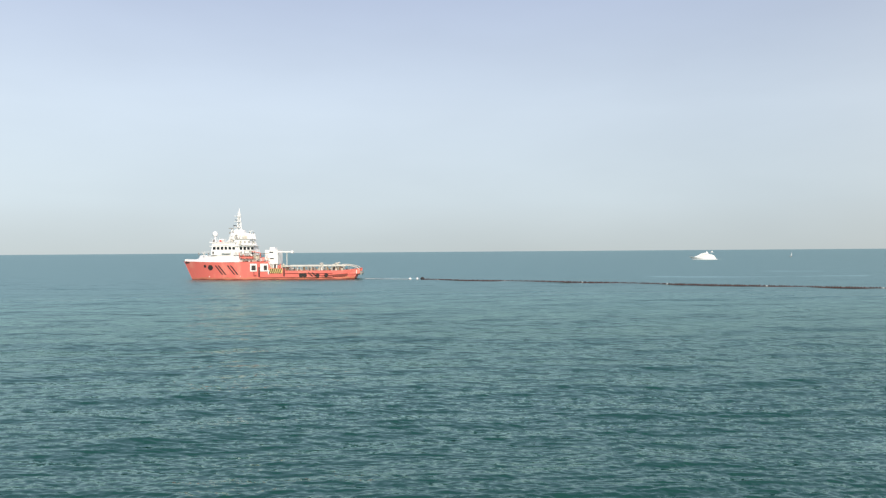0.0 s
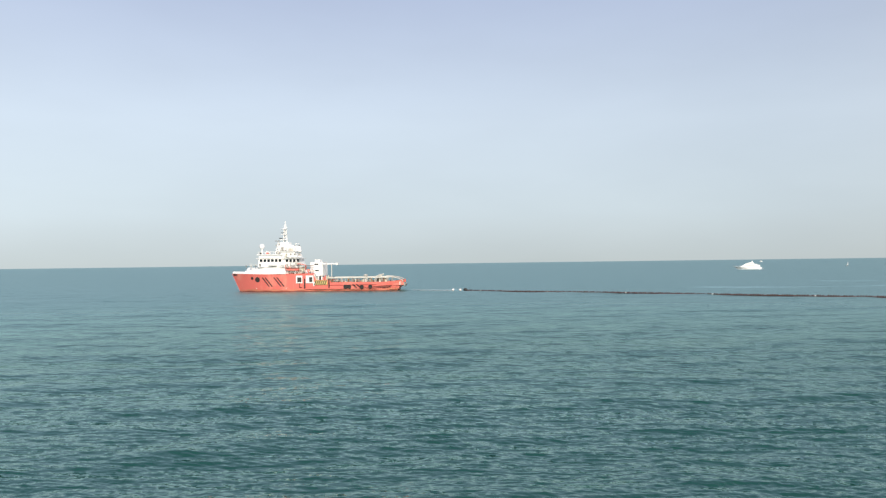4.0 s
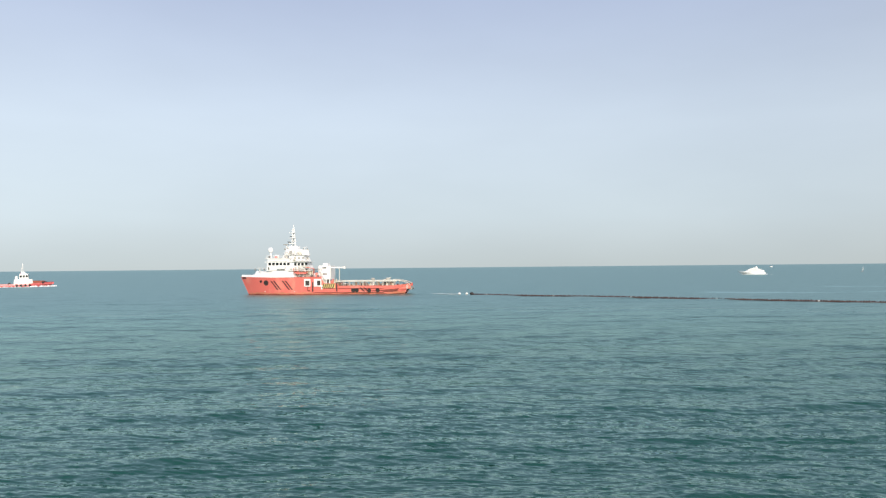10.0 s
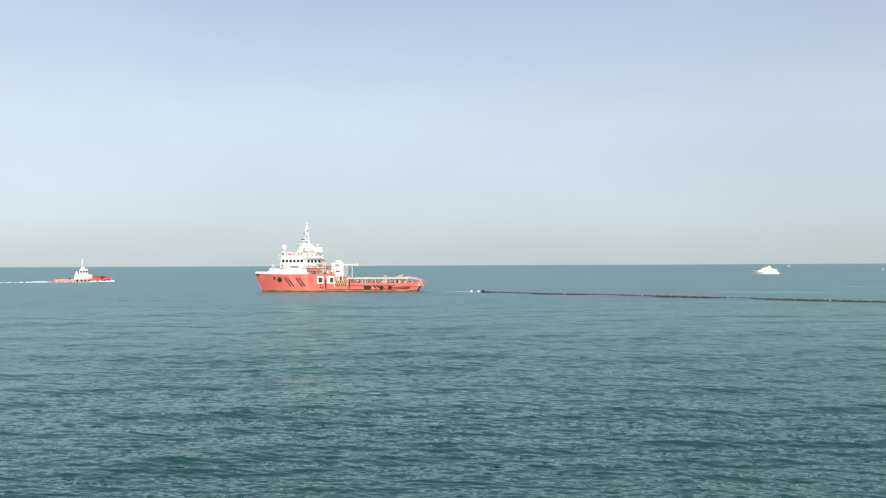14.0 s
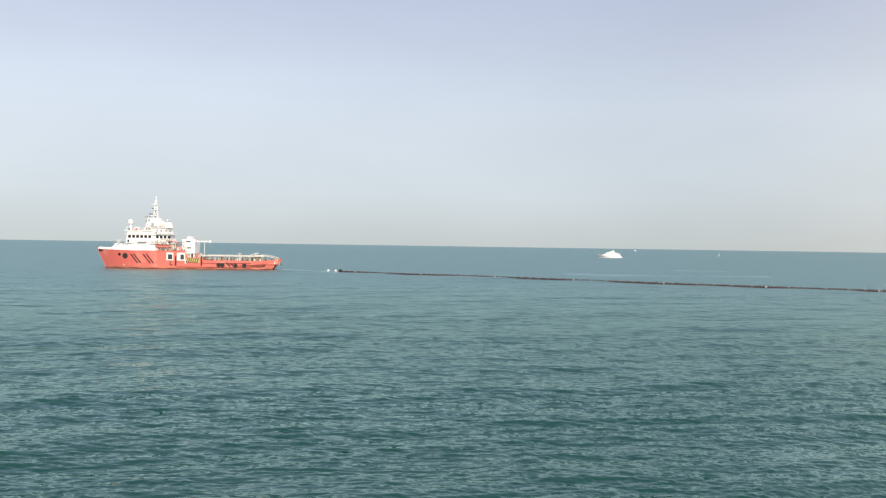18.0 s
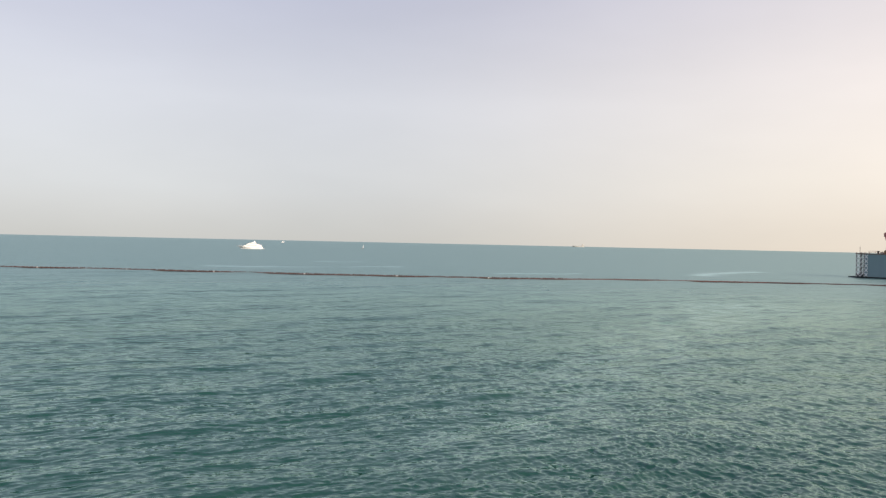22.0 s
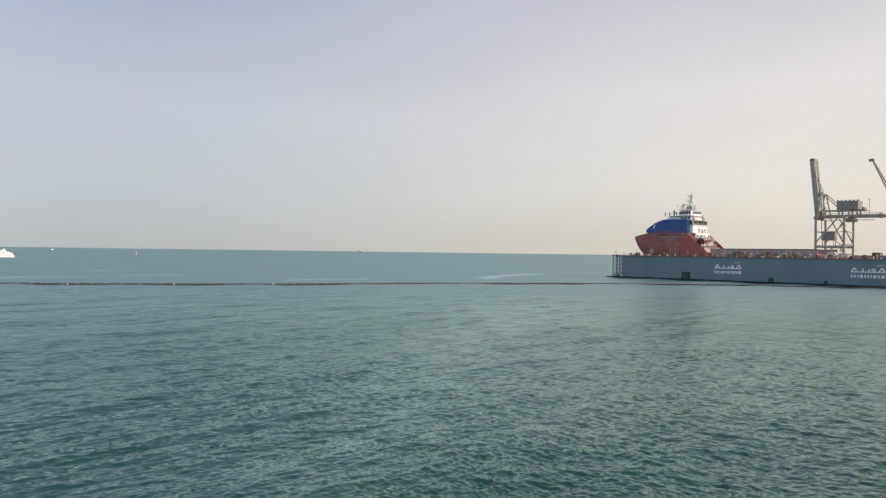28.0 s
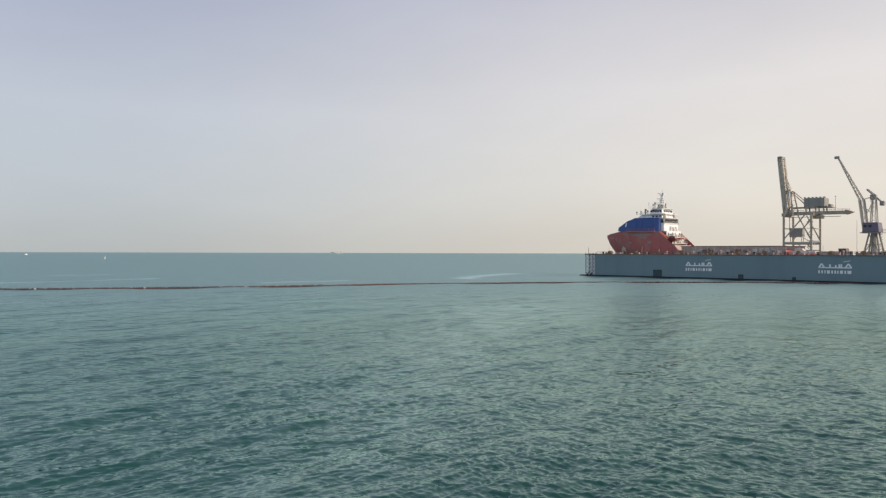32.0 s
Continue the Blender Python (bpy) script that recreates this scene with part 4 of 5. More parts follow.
def build_dock():
    dock = thing("floating_dock", DOCK, "blue-grey floating dry dock with high wing walls", "dry dock")
    near = part("wing_wall", box(0.2, 190, 0, 4.0, 0.4, 8.75, 0.05), DOCKGREY, dock, "blue-grey painted steel wing wall")
    part("waterline_band", box(0.2, 190, -0.02, 4.0, -1.5, 0.4), DOCKLOW, near)
    part("rubbing_strake", box(1.4, 190, -0.2, 0.1, 0.35, 0.55, 0.04), DOCKLOW, near)
    part("top_edge", box(-3.4, 190, -0.2, 4.2, 8.75, 9.05, 0.03), RUST, near)
    far = part("wing_wall", box(1.4, 190, 32, 36, -1.5, 9.0, 0.05), DOCKGREY, dock, "far blue-grey wing wall")
    part("top_edge", box(1.2, 190, 31.8, 36.2, 9.0, 9.25, 0.03), RUST, far)
    part("pontoon", box(-3.5, 190, 0.3, 35.7, -1.5, 1.4, 0.05), DOCKLOW, dock)
    part("pontoon_apron", box(-5.2, 1.6, -1.5, 8.0, 0.1, 0.5, 0.05), DOCKLOW, dock)
    for i in range(30):
        part("plate_seam", box(4 + i * 6.2, 4.05 + i * 6.2, -0.02, 0.05, 0.9, 8.7), DOCKGREY, near)
    # openings are dark slabs on the wall; the shade inside is their colour
    for x0, x1, z1 in ((28.4, 31.7, 3.0), (62.2, 63.8, 1.9), (81.0, 82.0, 1.4), (116, 117.2, 1.5)):
        hole = part("opening", box(x0, x1, -0.08, 0.4, 0.25, z1, 0.02), OPENING, near, "shaded opening")
        part("opening_frame", rods([((x0, -0.1, 0.25), (x0, -0.1, z1)), ((x1, -0.1, 0.25), (x1, -0.1, z1)), ((x0, -0.1, z1), (x1, -0.1, z1))], 0.12), DOCKLOW, hole)
    # painted marks: a row of bars over a broad line, an upper slanting dash
    for x in (41.8, 89.3):
        sign = part("wall_mark", box(x, x + 10.4, -0.06, 0.02, 4.7, 5.06), MARK, near, "white painted company mark as plain bars")
        for k, w in ((0.0, 2.1), (8.2, 2.2)):
            part("bar", prism([(x + k, 5.06), (x + k + 0.62, 5.06), (x + k + w * 0.62, 6.25), (x + k + w * 0.36, 6.25)], -0.06, 0.02), MARK, sign)
            part("bar", prism([(x + k + w - 0.62, 5.06), (x + k + w, 5.06), (x + k + w * 0.64, 6.25), (x + k + w * 0.38, 6.25)], -0.065, 0.015), MARK, sign)
        for k, h in ((3.4, 0.9), (5.2, 0.7), (6.3, 1.0), (6.95, 1.0)):
            part("bar", box(x + k, x + k + 0.5, -0.06, 0.02, 5.06, 5.06 + h), MARK, sign)
        for k, w in ((0.0, 0.5), (0.95, 0.5), (1.95, 0.35), (2.75, 0.9), (4.1, 0.5), (5.05, 0.5), (5.95, 0.35), (6.75, 0.9), (8.1, 0.5), (9.0, 1.2)):
            part("bar", box(x + k, x + k + w, -0.06, 0.02, 2.95, 4.0), MARK, sign)
        part("dash", prism([(x + 7.6, 6.6), (x + 9.8, 7.0), (x + 10.0, 7.35), (x + 7.9, 7.05)], -0.06, 0.02), PALE, sign)
    # stair tower at the end
    tower = part("stair_tower", rods([((x, y, 0.3), (x, y, 9.4)) for x in (-3.2, -1.6, -0.1) for y in (0.2, 3.2)], 0.2, 6), STEEL, dock, "pale steel lattice stair tower")
    for k in range(5):
        z = 0.5 + 1.65 * k
        part("landing", box(-3.3, 0.1, 0.1, 3.3, z + 1.55, z + 1.68), STEEL, tower)
        part("brace", rods([((-3.2, 0.1, z), (-1.6, 0.1, z + 1.6)), ((-1.6, 0.1, z), (-3.2, 0.1, z + 1.6)), ((-3.2, 3.2, z), (-0.2, 3.2, z + 1.6))], 0.13), WHITE, tower)
        part("brace", rods([((-1.6, 0.1, z), (-0.2, 0.1, z + 1.5)), ((0.3, -0.1, z + 0.1), (1.5, -0.1, z + 1.4)), ((1.5, -0.1, z + 0.1), (0.3, -0.1, z + 1.4))], 0.17), WHITE, tower)
    part("flagpole", rod((-2.8, 1.5, 9.0), (-2.8, 1.5, 11.6), 0.07, 6), DARK, tower)
    railing(dock, [(1.5, 0.3, 9.0), (190, 0.3, 9.0)], 1.0, 2.6, 0.04, RUST)
    railing(dock, [(1.5, 32.3, 9.25), (190, 32.3, 9.25)], 1.0, 2.6, 0.04, RUST)
    for i in range(24):
        part("lamp_post", rods([((6 + 7.6 * i, 3.4, 9.0), (6 + 7.6 * i, 3.4, 11.4 + (i % 3) * 0.3))], 0.06, 5), PALE, dock)
    return dock


dock = build_dock()


def on_wall(x, y, z=9.0):
    return DOCK @ pose(x, y, z)


def wall_clutter():
    rng = random.Random(11)
    for i in range(58):
        x = 4 + i * 2.1 + rng.uniform(-0.7, 0.7)
        w, h, d = rng.uniform(0.4, 1.1), rng.uniform(0.3, 0.95), rng.uniform(0.4, 0.9)
        kind = i % 5
        if kind == 0:
            ob = part("bollard", lathe([(0.45, 0), (0.35, 0.2), (0.3, 0.7), (0.5, 0.8), (0.5, 1.0), (0.2, 1.05)], 10), DARK)
            tagged(ob, "dark mooring bollard on the dock wall", "bollard", "wall bollards")
        elif kind in (1, 3):
            ob = part("storage_box", box(-w, w, -d, d, 0, h, 0.06), rng.choice((RAILB, STEEL, RUST)))
            tagged(ob, "weathered steel storage box on the dock wall", "box", "wall boxes")
        elif kind == 2:
            ob = part("cable_drum", rods([((0, -d, 0.7), (0, d, 0.7))], 0.45, 12), RUST)
            for s in (-d, d):
                rim = part("rim", rods([((0, s - 0.06, 0.7), (0, s + 0.06, 0.7))], 0.7, 14), WOOD, ob)
            tagged(ob, "brown cable drum on the dock wall", "cable drum", "wall drums")
        else:
            ob = part("vent_pipe", lathe([(0.22, 0), (0.22, h + 0.3), (0.4, h + 0.35), (0.36, h + 0.6), (0.1, h + 0.7)], 10), RAILB)
            tagged(ob, "pale mushroom vent on the dock wall", "vent", "wall vents")
        ob.matrix_basis = on_wall(x, rng.uniform(1.2, 3.2))


wall_clutter()


# ---- red and blue ship in the dock ----
def docked_top(x):
    if x > 66:
        return 15.6 - 1.7 * ((x - 66) / 12)
    if x > 48:
        return 15.2 + 0.4 * (x - 48) / 18
    if x > 41:
        return 7.6 + 7.6 * ((x - 41) / 7) ** 0.8
    return 7.6


def build_docked_ship():
    ship = thing("docked_ship", DOCK @ pose(73.0, 18.0, 3.0, 0, 0, 180), "red ship with blue front and white house in dry dock", "ship")
    cols = hull_points(77.7, 17.0, 0.0, docked_top, rake=15.0, curve=2.2, stern_rake=2.0, bow=0.36, low=1.6, high=2.6, aft=0.1, tuck=0.15, n=150, m=10)
    hull = part("hull", hull_skin(cols), RED, ship, "faded red hull plating in shade", True)
    part("foredeck", lid(cols, x0=44, drop=0.05), DECKRED, ship)
    part("main_deck", lid(cols, z=6.2, inset=0.3, x1=45), WOOD, ship)
    part("bulwark", bulwark(cols, 6.2, 0.4, -1, 41.2), RUST, hull)
    fender = [[(x, h + 0.22, z) for x, h, z in c] for c in cols]
    part("sheer_strake", bulwark(fender, 12.6, 0.5, 72, 79), RAILB, hull, "rusty brown bow fender")
    part("keel_blocks", box(4, 64, -1.0, 1.0, -1.55, 0.05), WOOD, ship)
    for x in range(8, 64, 8):
        for s in (1, -1):
            part("dock_block", box(x - 0.6, x + 0.6, s * 5 - 0.7, s * 5 + 0.7, -1.55, 0.3), CONCRETE, ship)
    # grey working platform along the sheer
    gallery = part("sheer_platform", box(49.5, 62.5, 7.0, 9.0, 14.9, 15.25, 0.05), PRIMER, ship, "grey scaffold platform along the sheer")
    railing(gallery, [(49.6, 8.9, 15.25), (62.4, 8.9, 15.25)], 1.0, 1.3, 0.04, RED)
    part("shell_patch", side_patch(cols, [(62.0, 14.3), (51, 14.2), (52.5, 13.4), (60, 13.2)]), PRIMER, hull, "bare grey patch under the sheer")
    for x0, x1, za, zb in ((66.2, 62.6, 14.6, 13.7), (57.5, 53.0, 13.3, 12.3), (71.5, 69.8, 12.6, 10.8), (63.8, 60.6, 11.2, 10.2), (53.5, 51.0, 11.4, 9.8)):
        part("shell_patch", side_patch(cols, [(x0, za), (x1, za - 0.2), (x1 + 0.7, zb), (x0 - 0.9, zb + 0.25)]), PRIMER, hull, "scuffed grey primer patch")
    part("shell_patch", side_patch(cols, [(68.5, 7.6), (66.4, 9.4), (65.4, 8.2), (67.2, 6.6)]), PALE, hull, "pale scraped patch")
    for x in (71.2, 66.5, 61.5, 56, 51.5, 47.5):
        part("plate_seam", side_patch(cols, [(x, 13.2), (x - 0.2, 6.5), (x - 0.28, 6.5), (x - 0.08, 13.2)], 0.03), DECKRED, hull)
    # cladded front, stepped white after part
    front = part("front_house", prism([(67.8, 15.5), (67.4, 16.8), (63.4, 19.3), (59.6, 20.6), (48.8, 20.6), (48.8, 15.0)], -5.6, 7.0), BLUE, ship, "deep blue cladded house front")
    part("cladding_edge", rods([((67.4, 7.0, 16.8), (63.4, 7.0, 19.3)), ((63.4, 7.0, 19.3), (59.6, 7.0, 20.6)), ((59.6, 7.0, 20.6), (48.8, 7.0, 20.6))], 0.14), BLUE, front)
    for x in (50.8, 53.4, 56.2, 59.0, 61.8):
        part("cladding_seam", box(x, x + 0.1, 6.9, 7.06, 15.6, 20.4 - max(0, x - 59.6) * 0.4), BLUE, front)
    part("white_patch", prism([(64.4, 17.2), (63.8, 17.2), (63.4, 18.8), (64.0, 18.8)], 6.96, 7.06), WHITE, front)
    low = part("lower_house", box(46.0, 48.8, -5.4, 5.6, 7.6, 15.2, 0.08), WHITE, ship)
    # black panes on the solid wall paint the shade of open bays
    panes(low, [(46.0, -4.4 + 1.8 * i, z) for i in (0, 2, 3, 5) for z in (11.4, 13.9)], (0.8, 1.3), DARK, name="opening", normal="x")
    panes(low, [(46.7 + 1.1 * i, 5.6, z) for i in range(2) for z in (9.4, 11.8, 14.1)], (0.8, 1.5), DARK, name="opening")
    aft = part("aft_house", box(47.2, 48.8, -5.4, 5.8, 15.2, 20.4, 0.08, (0.3, 0, 0.1, 0.1)), GEL, ship)
    for z, x0, w in ((10.2, 43.4, 6.2), (12.6, 44.2, 6.2), (15.2, 46.0, 6.0), (18.2, 47.0, 5.8), (20.4, 46.9, 5.9)):
        deck = part("gallery", box(x0, 48.8, -w, w, z, z + 0.16, 0.03), WHITE, aft)
        railing(deck, [(48.6, w - 0.1, z + 0.16), (x0 + 0.1, w - 0.1, z + 0.16), (x0 + 0.1, 0.1 - w, z + 0.16)], 0.9, 1.6, 0.03, PALE)
        for side in (1, -1):
            part("deck_post", rod((x0 + 0.3, side * (w - 0.3), z - 2.4), (x0 + 0.3, side * (w - 0.3), z), 0.1), WHITE, deck)
    rng = random.Random(21)
    for z, x0 in ((10.4, 43.6), (12.8, 44.4), (10.4, 43.6), (15.4, 46.2)):
        for i in range(5):
            y, w, h = rng.uniform(-5.2, 5.4), rng.uniform(0.25, 0.7), rng.uniform(0.7, 1.9)
            part("deck_locker", box(x0 + 0.3, x0 + 1.1, y - w, y + w, z, z + h, 0.05), rng.choice((WHITE, RUST, GEL, CREAM, DARK)), ship)
    panes(aft, [(47.28, -4.3 + 2.15 * i, 19.35) for i in range(5)], (1.85, 1.5), normal="x")
    panes(aft, [(48.0, 5.74, 19.35)], (1.1, 1.5))
    upper = part("upper_house", box(48.0, 60.0, -5.0, 6.0, 20.6, 21.9, 0.1, (0.2, 2.6, 0.2, 0.5)), WHITE, ship)
    panes(upper, [(49.0 + 1.5 * i, 5.8, 21.25) for i in range(3)], (1.0, 0.7))
    part("upper_roof", box(47.4, 58.4, -5.3, 6.2, 22.0, 22.2, 0.05), WHITE, upper)
    bridge = part("bridge", box(48.6, 54.4, -3.8, 4.6, 22.2, 24.3, 0.1, (0.5, 0.9, 0.3, 0.3)), WHITE, ship)
    panes(bridge, [(49.6 + 1.0 * i, 4.46, 23.4) for i in range(5)], (0.85, 0.95))
    panes(bridge, [(48.85, -2.6 + 1.7 * i, 23.4) for i in range(4)], (1.3, 0.9), normal="x")
    part("bridge_roof", box(48.5, 54.0, -4.0, 4.9, 24.3, 24.5, 0.06), WHITE, bridge)
    railing(bridge, [(48.6, 4.7, 24.5), (53.9, 4.7, 24.5)], 0.9, 1.2)
    for y in (4.2, -3.4):
        part("funnel", box(47.4, 48.4, y - 0.6, y + 0.6, 20.5, 22.6, 0.2, (0.3, 0.1, 0.1, 0.1)), STEEL, ship)
    mast = part("mast", rods([((52.3, 0.8, 24.2), (51.5, 0.25, 31.0)), ((52.3, -0.8, 24.2), (51.5, -0.25, 31.0)), ((50.3, 0, 24.2), (51.1, 0, 31.0))], 0.2, 6), WHITE, ship)
    part("mast_base", box(49.9, 53.0, -1.6, 1.6, 24.5, 26.0, 0.1, (0.4, 0.6, 0.3, 0.3)), STEEL, mast)
    part("lattice", rods([((52.1, s * 0.7, 24.5 + k), (50.6, 0, 25.4 + k)) for k in range(6) for s in (1, -1)], 0.07), WHITE, mast)
    part("pole", rod((51.3, 0, 31), (51.3, 0, 32.4), 0.08), PALE, mast)
    for z, w in ((26.2, 2.4), (28.1, 1.7), (30.2, 1.0)):
        part("platform", box(50.4, 52.8, -w, w, z, z + 0.12), WHITE, mast)
        part("radar_scanner", box(52.7, 52.9, -w, w, z + 0.6, z + 0.78, 0.05), STEEL, mast)
        part("lamp_cluster", box(50.3, 50.8, w - 0.3, w, z + 0.15, z + 0.7, 0.06), STEEL, mast)
    for x, y, h, r in ((59.0, 3.8, 2.0, 0.1), (58.0, 5.0, 1.4, 0.28), (57.2, 2.8, 2.6, 0.1), (55.8, 5.2, 2.2, 0.45), (54.6, 3.0, 1.6, 0.4), (54.2, 5.4, 2.4, 0.12), (49.4, 4.5, 2.4, 0.14), (52.8, 4.5, 1.8, 0.3), (60.0, 5.0, 1.3, 0.3), (57.6, 0.5, 1.9, 0.35), (56.4, 4.4, 1.2, 0.5), (53.6, 1.8, 2.6, 0.3), (48.9, 1.5, 2.0, 0.25), (50.6, 4.0, 1.5, 0.35)):
        z = 22.1 if x > 54.3 else 24.5
        part("aerial", lathe([(r * 0.5, z), (r * 0.5, z + h * 0.6), (r, z + h * 0.7), (r, z + h), (r * 0.3, z + h + 0.1)], 8, at=(x, y, 0)), STEEL if r > 0.2 else PALE, ship)
    railing(ship, [(47.6, 6.1, 22.2), (58.2, 6.1, 22.2)], 0.9, 1.3)
    part("stores_house", box(41.8, 46.0, -6.2, 6.6, 6.2, 9.6, 0.08), RAILB, ship)
    part("winch_house", box(44.8, 46.0, -4.2, 3.8, 10.4, 12.6, 0.08, (0.3, 0, 0.2, 0.2)), CREAM, ship)
    boat = part("lifeboat", prism([(41.6, 11.8), (42.2, 11.0), (44.8, 11.0), (45.6, 11.8), (44.8, 12.6), (42.2, 12.6)], 4.9, 6.5), BOOT, ship, "dark red lifeboat under its davit")
    part("boat_canopy", prism([(42.0, 12.62), (42.6, 13.3), (44.4, 13.3), (45.0, 12.62)], 5.1, 6.3), RUST, boat)
    part("davit", rods([((42.0, 6.6, 7.6), (42.0, 6.2, 14.0)), ((44.8, 6.6, 7.6), (44.8, 6.2, 14.0)), ((42.0, 6.2, 14.0), (44.8, 6.2, 14.0))], 0.15), PALE, ship)
    # after deck: plated cargo rails with a dark cap, posts, gear
    for s in (1, -1):
        rail = part("cargo_rail", box(-2, 38, s * 8.6 - 0.12, s * 8.6 + 0.12, 4.5, 9.0, 0.03), RAILB, ship)
        part("rail_cap", box(-2.2, 38.4, s * 8.6 - 0.3, s * 8.6 + 0.3, 9.0, 9.22, 0.04), RUST, rail)
        for i in range(20):
            part("rail_rib", box(-1.4 + 2 * i, -1.1 + 2 * i, s * 8.75 - 0.12, s * 8.75 + 0.12, 4.5, 9.0), RAILB, rail)
    rng = random.Random(9)
    for i in range(24):
        x, w, h = rng.uniform(0, 38), rng.uniform(0.3, 0.9), rng.uniform(0.7, 1.7)
        part("deck_gear", box(x - w, x + w, 8.75, 9.05, 6.6, 6.6 + h, 0.06), rng.choice((RUST, PALE, STEEL, CREAM, PALE)), ship)
    for x in (3, 11.5, 19, 27, 33, 36.5):
        part("deck_post", rods([((x, 9.1, 6.0), (x, 9.1, 8.9))], 0.13), PALE, ship)
    return ship


docked_ship = build_docked_ship()

# skips, a small orange boat and workshop cabins behind the near wall
skiff = thing("work_boat", DOCK @ pose(77.2, 20, 6.6), "small orange and white boat stored in the dock", "boat")
part("hull", prism([(-3.2, 1.4), (-3.7, 2.7), (3.9, 2.9), (2.6, 1.5)], -1.2, 1.2), ORANGE, skiff)
part("topside", prism([(-3.7, 2.72), (-4.0, 3.7), (4.4, 3.9), (3.9, 2.92)], -1.3, 1.3), GEL, skiff)
part("cabin", box(-3.2, 0.4, -1.0, 1.0, 3.7, 4.7, 0.12, (0.3, 0.9, 0.1, 0.1)), CREAM, skiff)
part("cradle", box(-2.6, 2.6, -1.1, 1.1, -5.2, 1.9), STEEL, skiff)
for x, w, h, mat in ((83.5, 2.4, 10.2, STEEL), (88.2, 1.3, 11.3, RUST), (90.6, 1.1, 10.4, PALE), (99, 3.0, 10.1, STEEL), (106, 4, 10.6, RUST)):
    cabin = part("site_cabin", box(-w, w, -1.5, 1.5, 1.4, h, 0.08), mat)
    panes(cabin, [(-w * 0.5, -1.5, h - 0.6), (w * 0.5, -1.5, h - 0.6)], (0.6, 0.5))
    tagged(cabin, "weathered steel site cabin standing in the dock", "cabin", "dock cabins").matrix_basis = DOCK @ pose(x, 27, 0)


# ---- quay with the boom-up gantry crane ----
quay = tagged(part("quay", box(455, 620, -260, 60, -3, 3.0, 0.1), CONCRETE), "concrete quay behind the dry dock", "quay", kind="structure")


def truss(bm, p, q, w, h, n, r):
    """A lattice girder from p to q, w wide and h deep."""
    p, q = Vector(p), Vector(q)
    d = (q - p).normalized()
    side = d.cross(Vector((1, 0, 0))).normalized()
    out = Vector((1, 0, 0))
    corners = [out * (w / 2) * a + side * (h / 2) * b for a, b in ((1, 1), (1, -1), (-1, -1), (-1, 1))]
    for c in corners:
        rod(p + c, q + c, r, 5, bm)
    for i in range(n):
        a, b = p.lerp(q, i / n), p.lerp(q, (i + 1) / n)
        for k in range(4):
            c1, c2 = corners[k], corners[(k + 1) % 4]
            rod(a + c1, b + c2, r * 0.6, 4, bm)
            rod(a + c1, a + c2, r * 0.6, 4, bm)
    return bm


def prism_yz(outline, x0, x1):
    bm = bmesh.new()
    a = [bm.verts.new((x0, y, z)) for y, z in outline]
    b = [bm.verts.new((x1, y, z)) for y, z in outline]
    bm.faces.new(a)
    bm.faces.new(b[::-1])
    for i in range(len(a)):
        j = (i + 1) % len(a)
        bm.faces.new((a[j], a[i], b[i], b[j]))
    bmesh.ops.recalc_face_normals(bm, faces=bm.faces[:])
    return bm


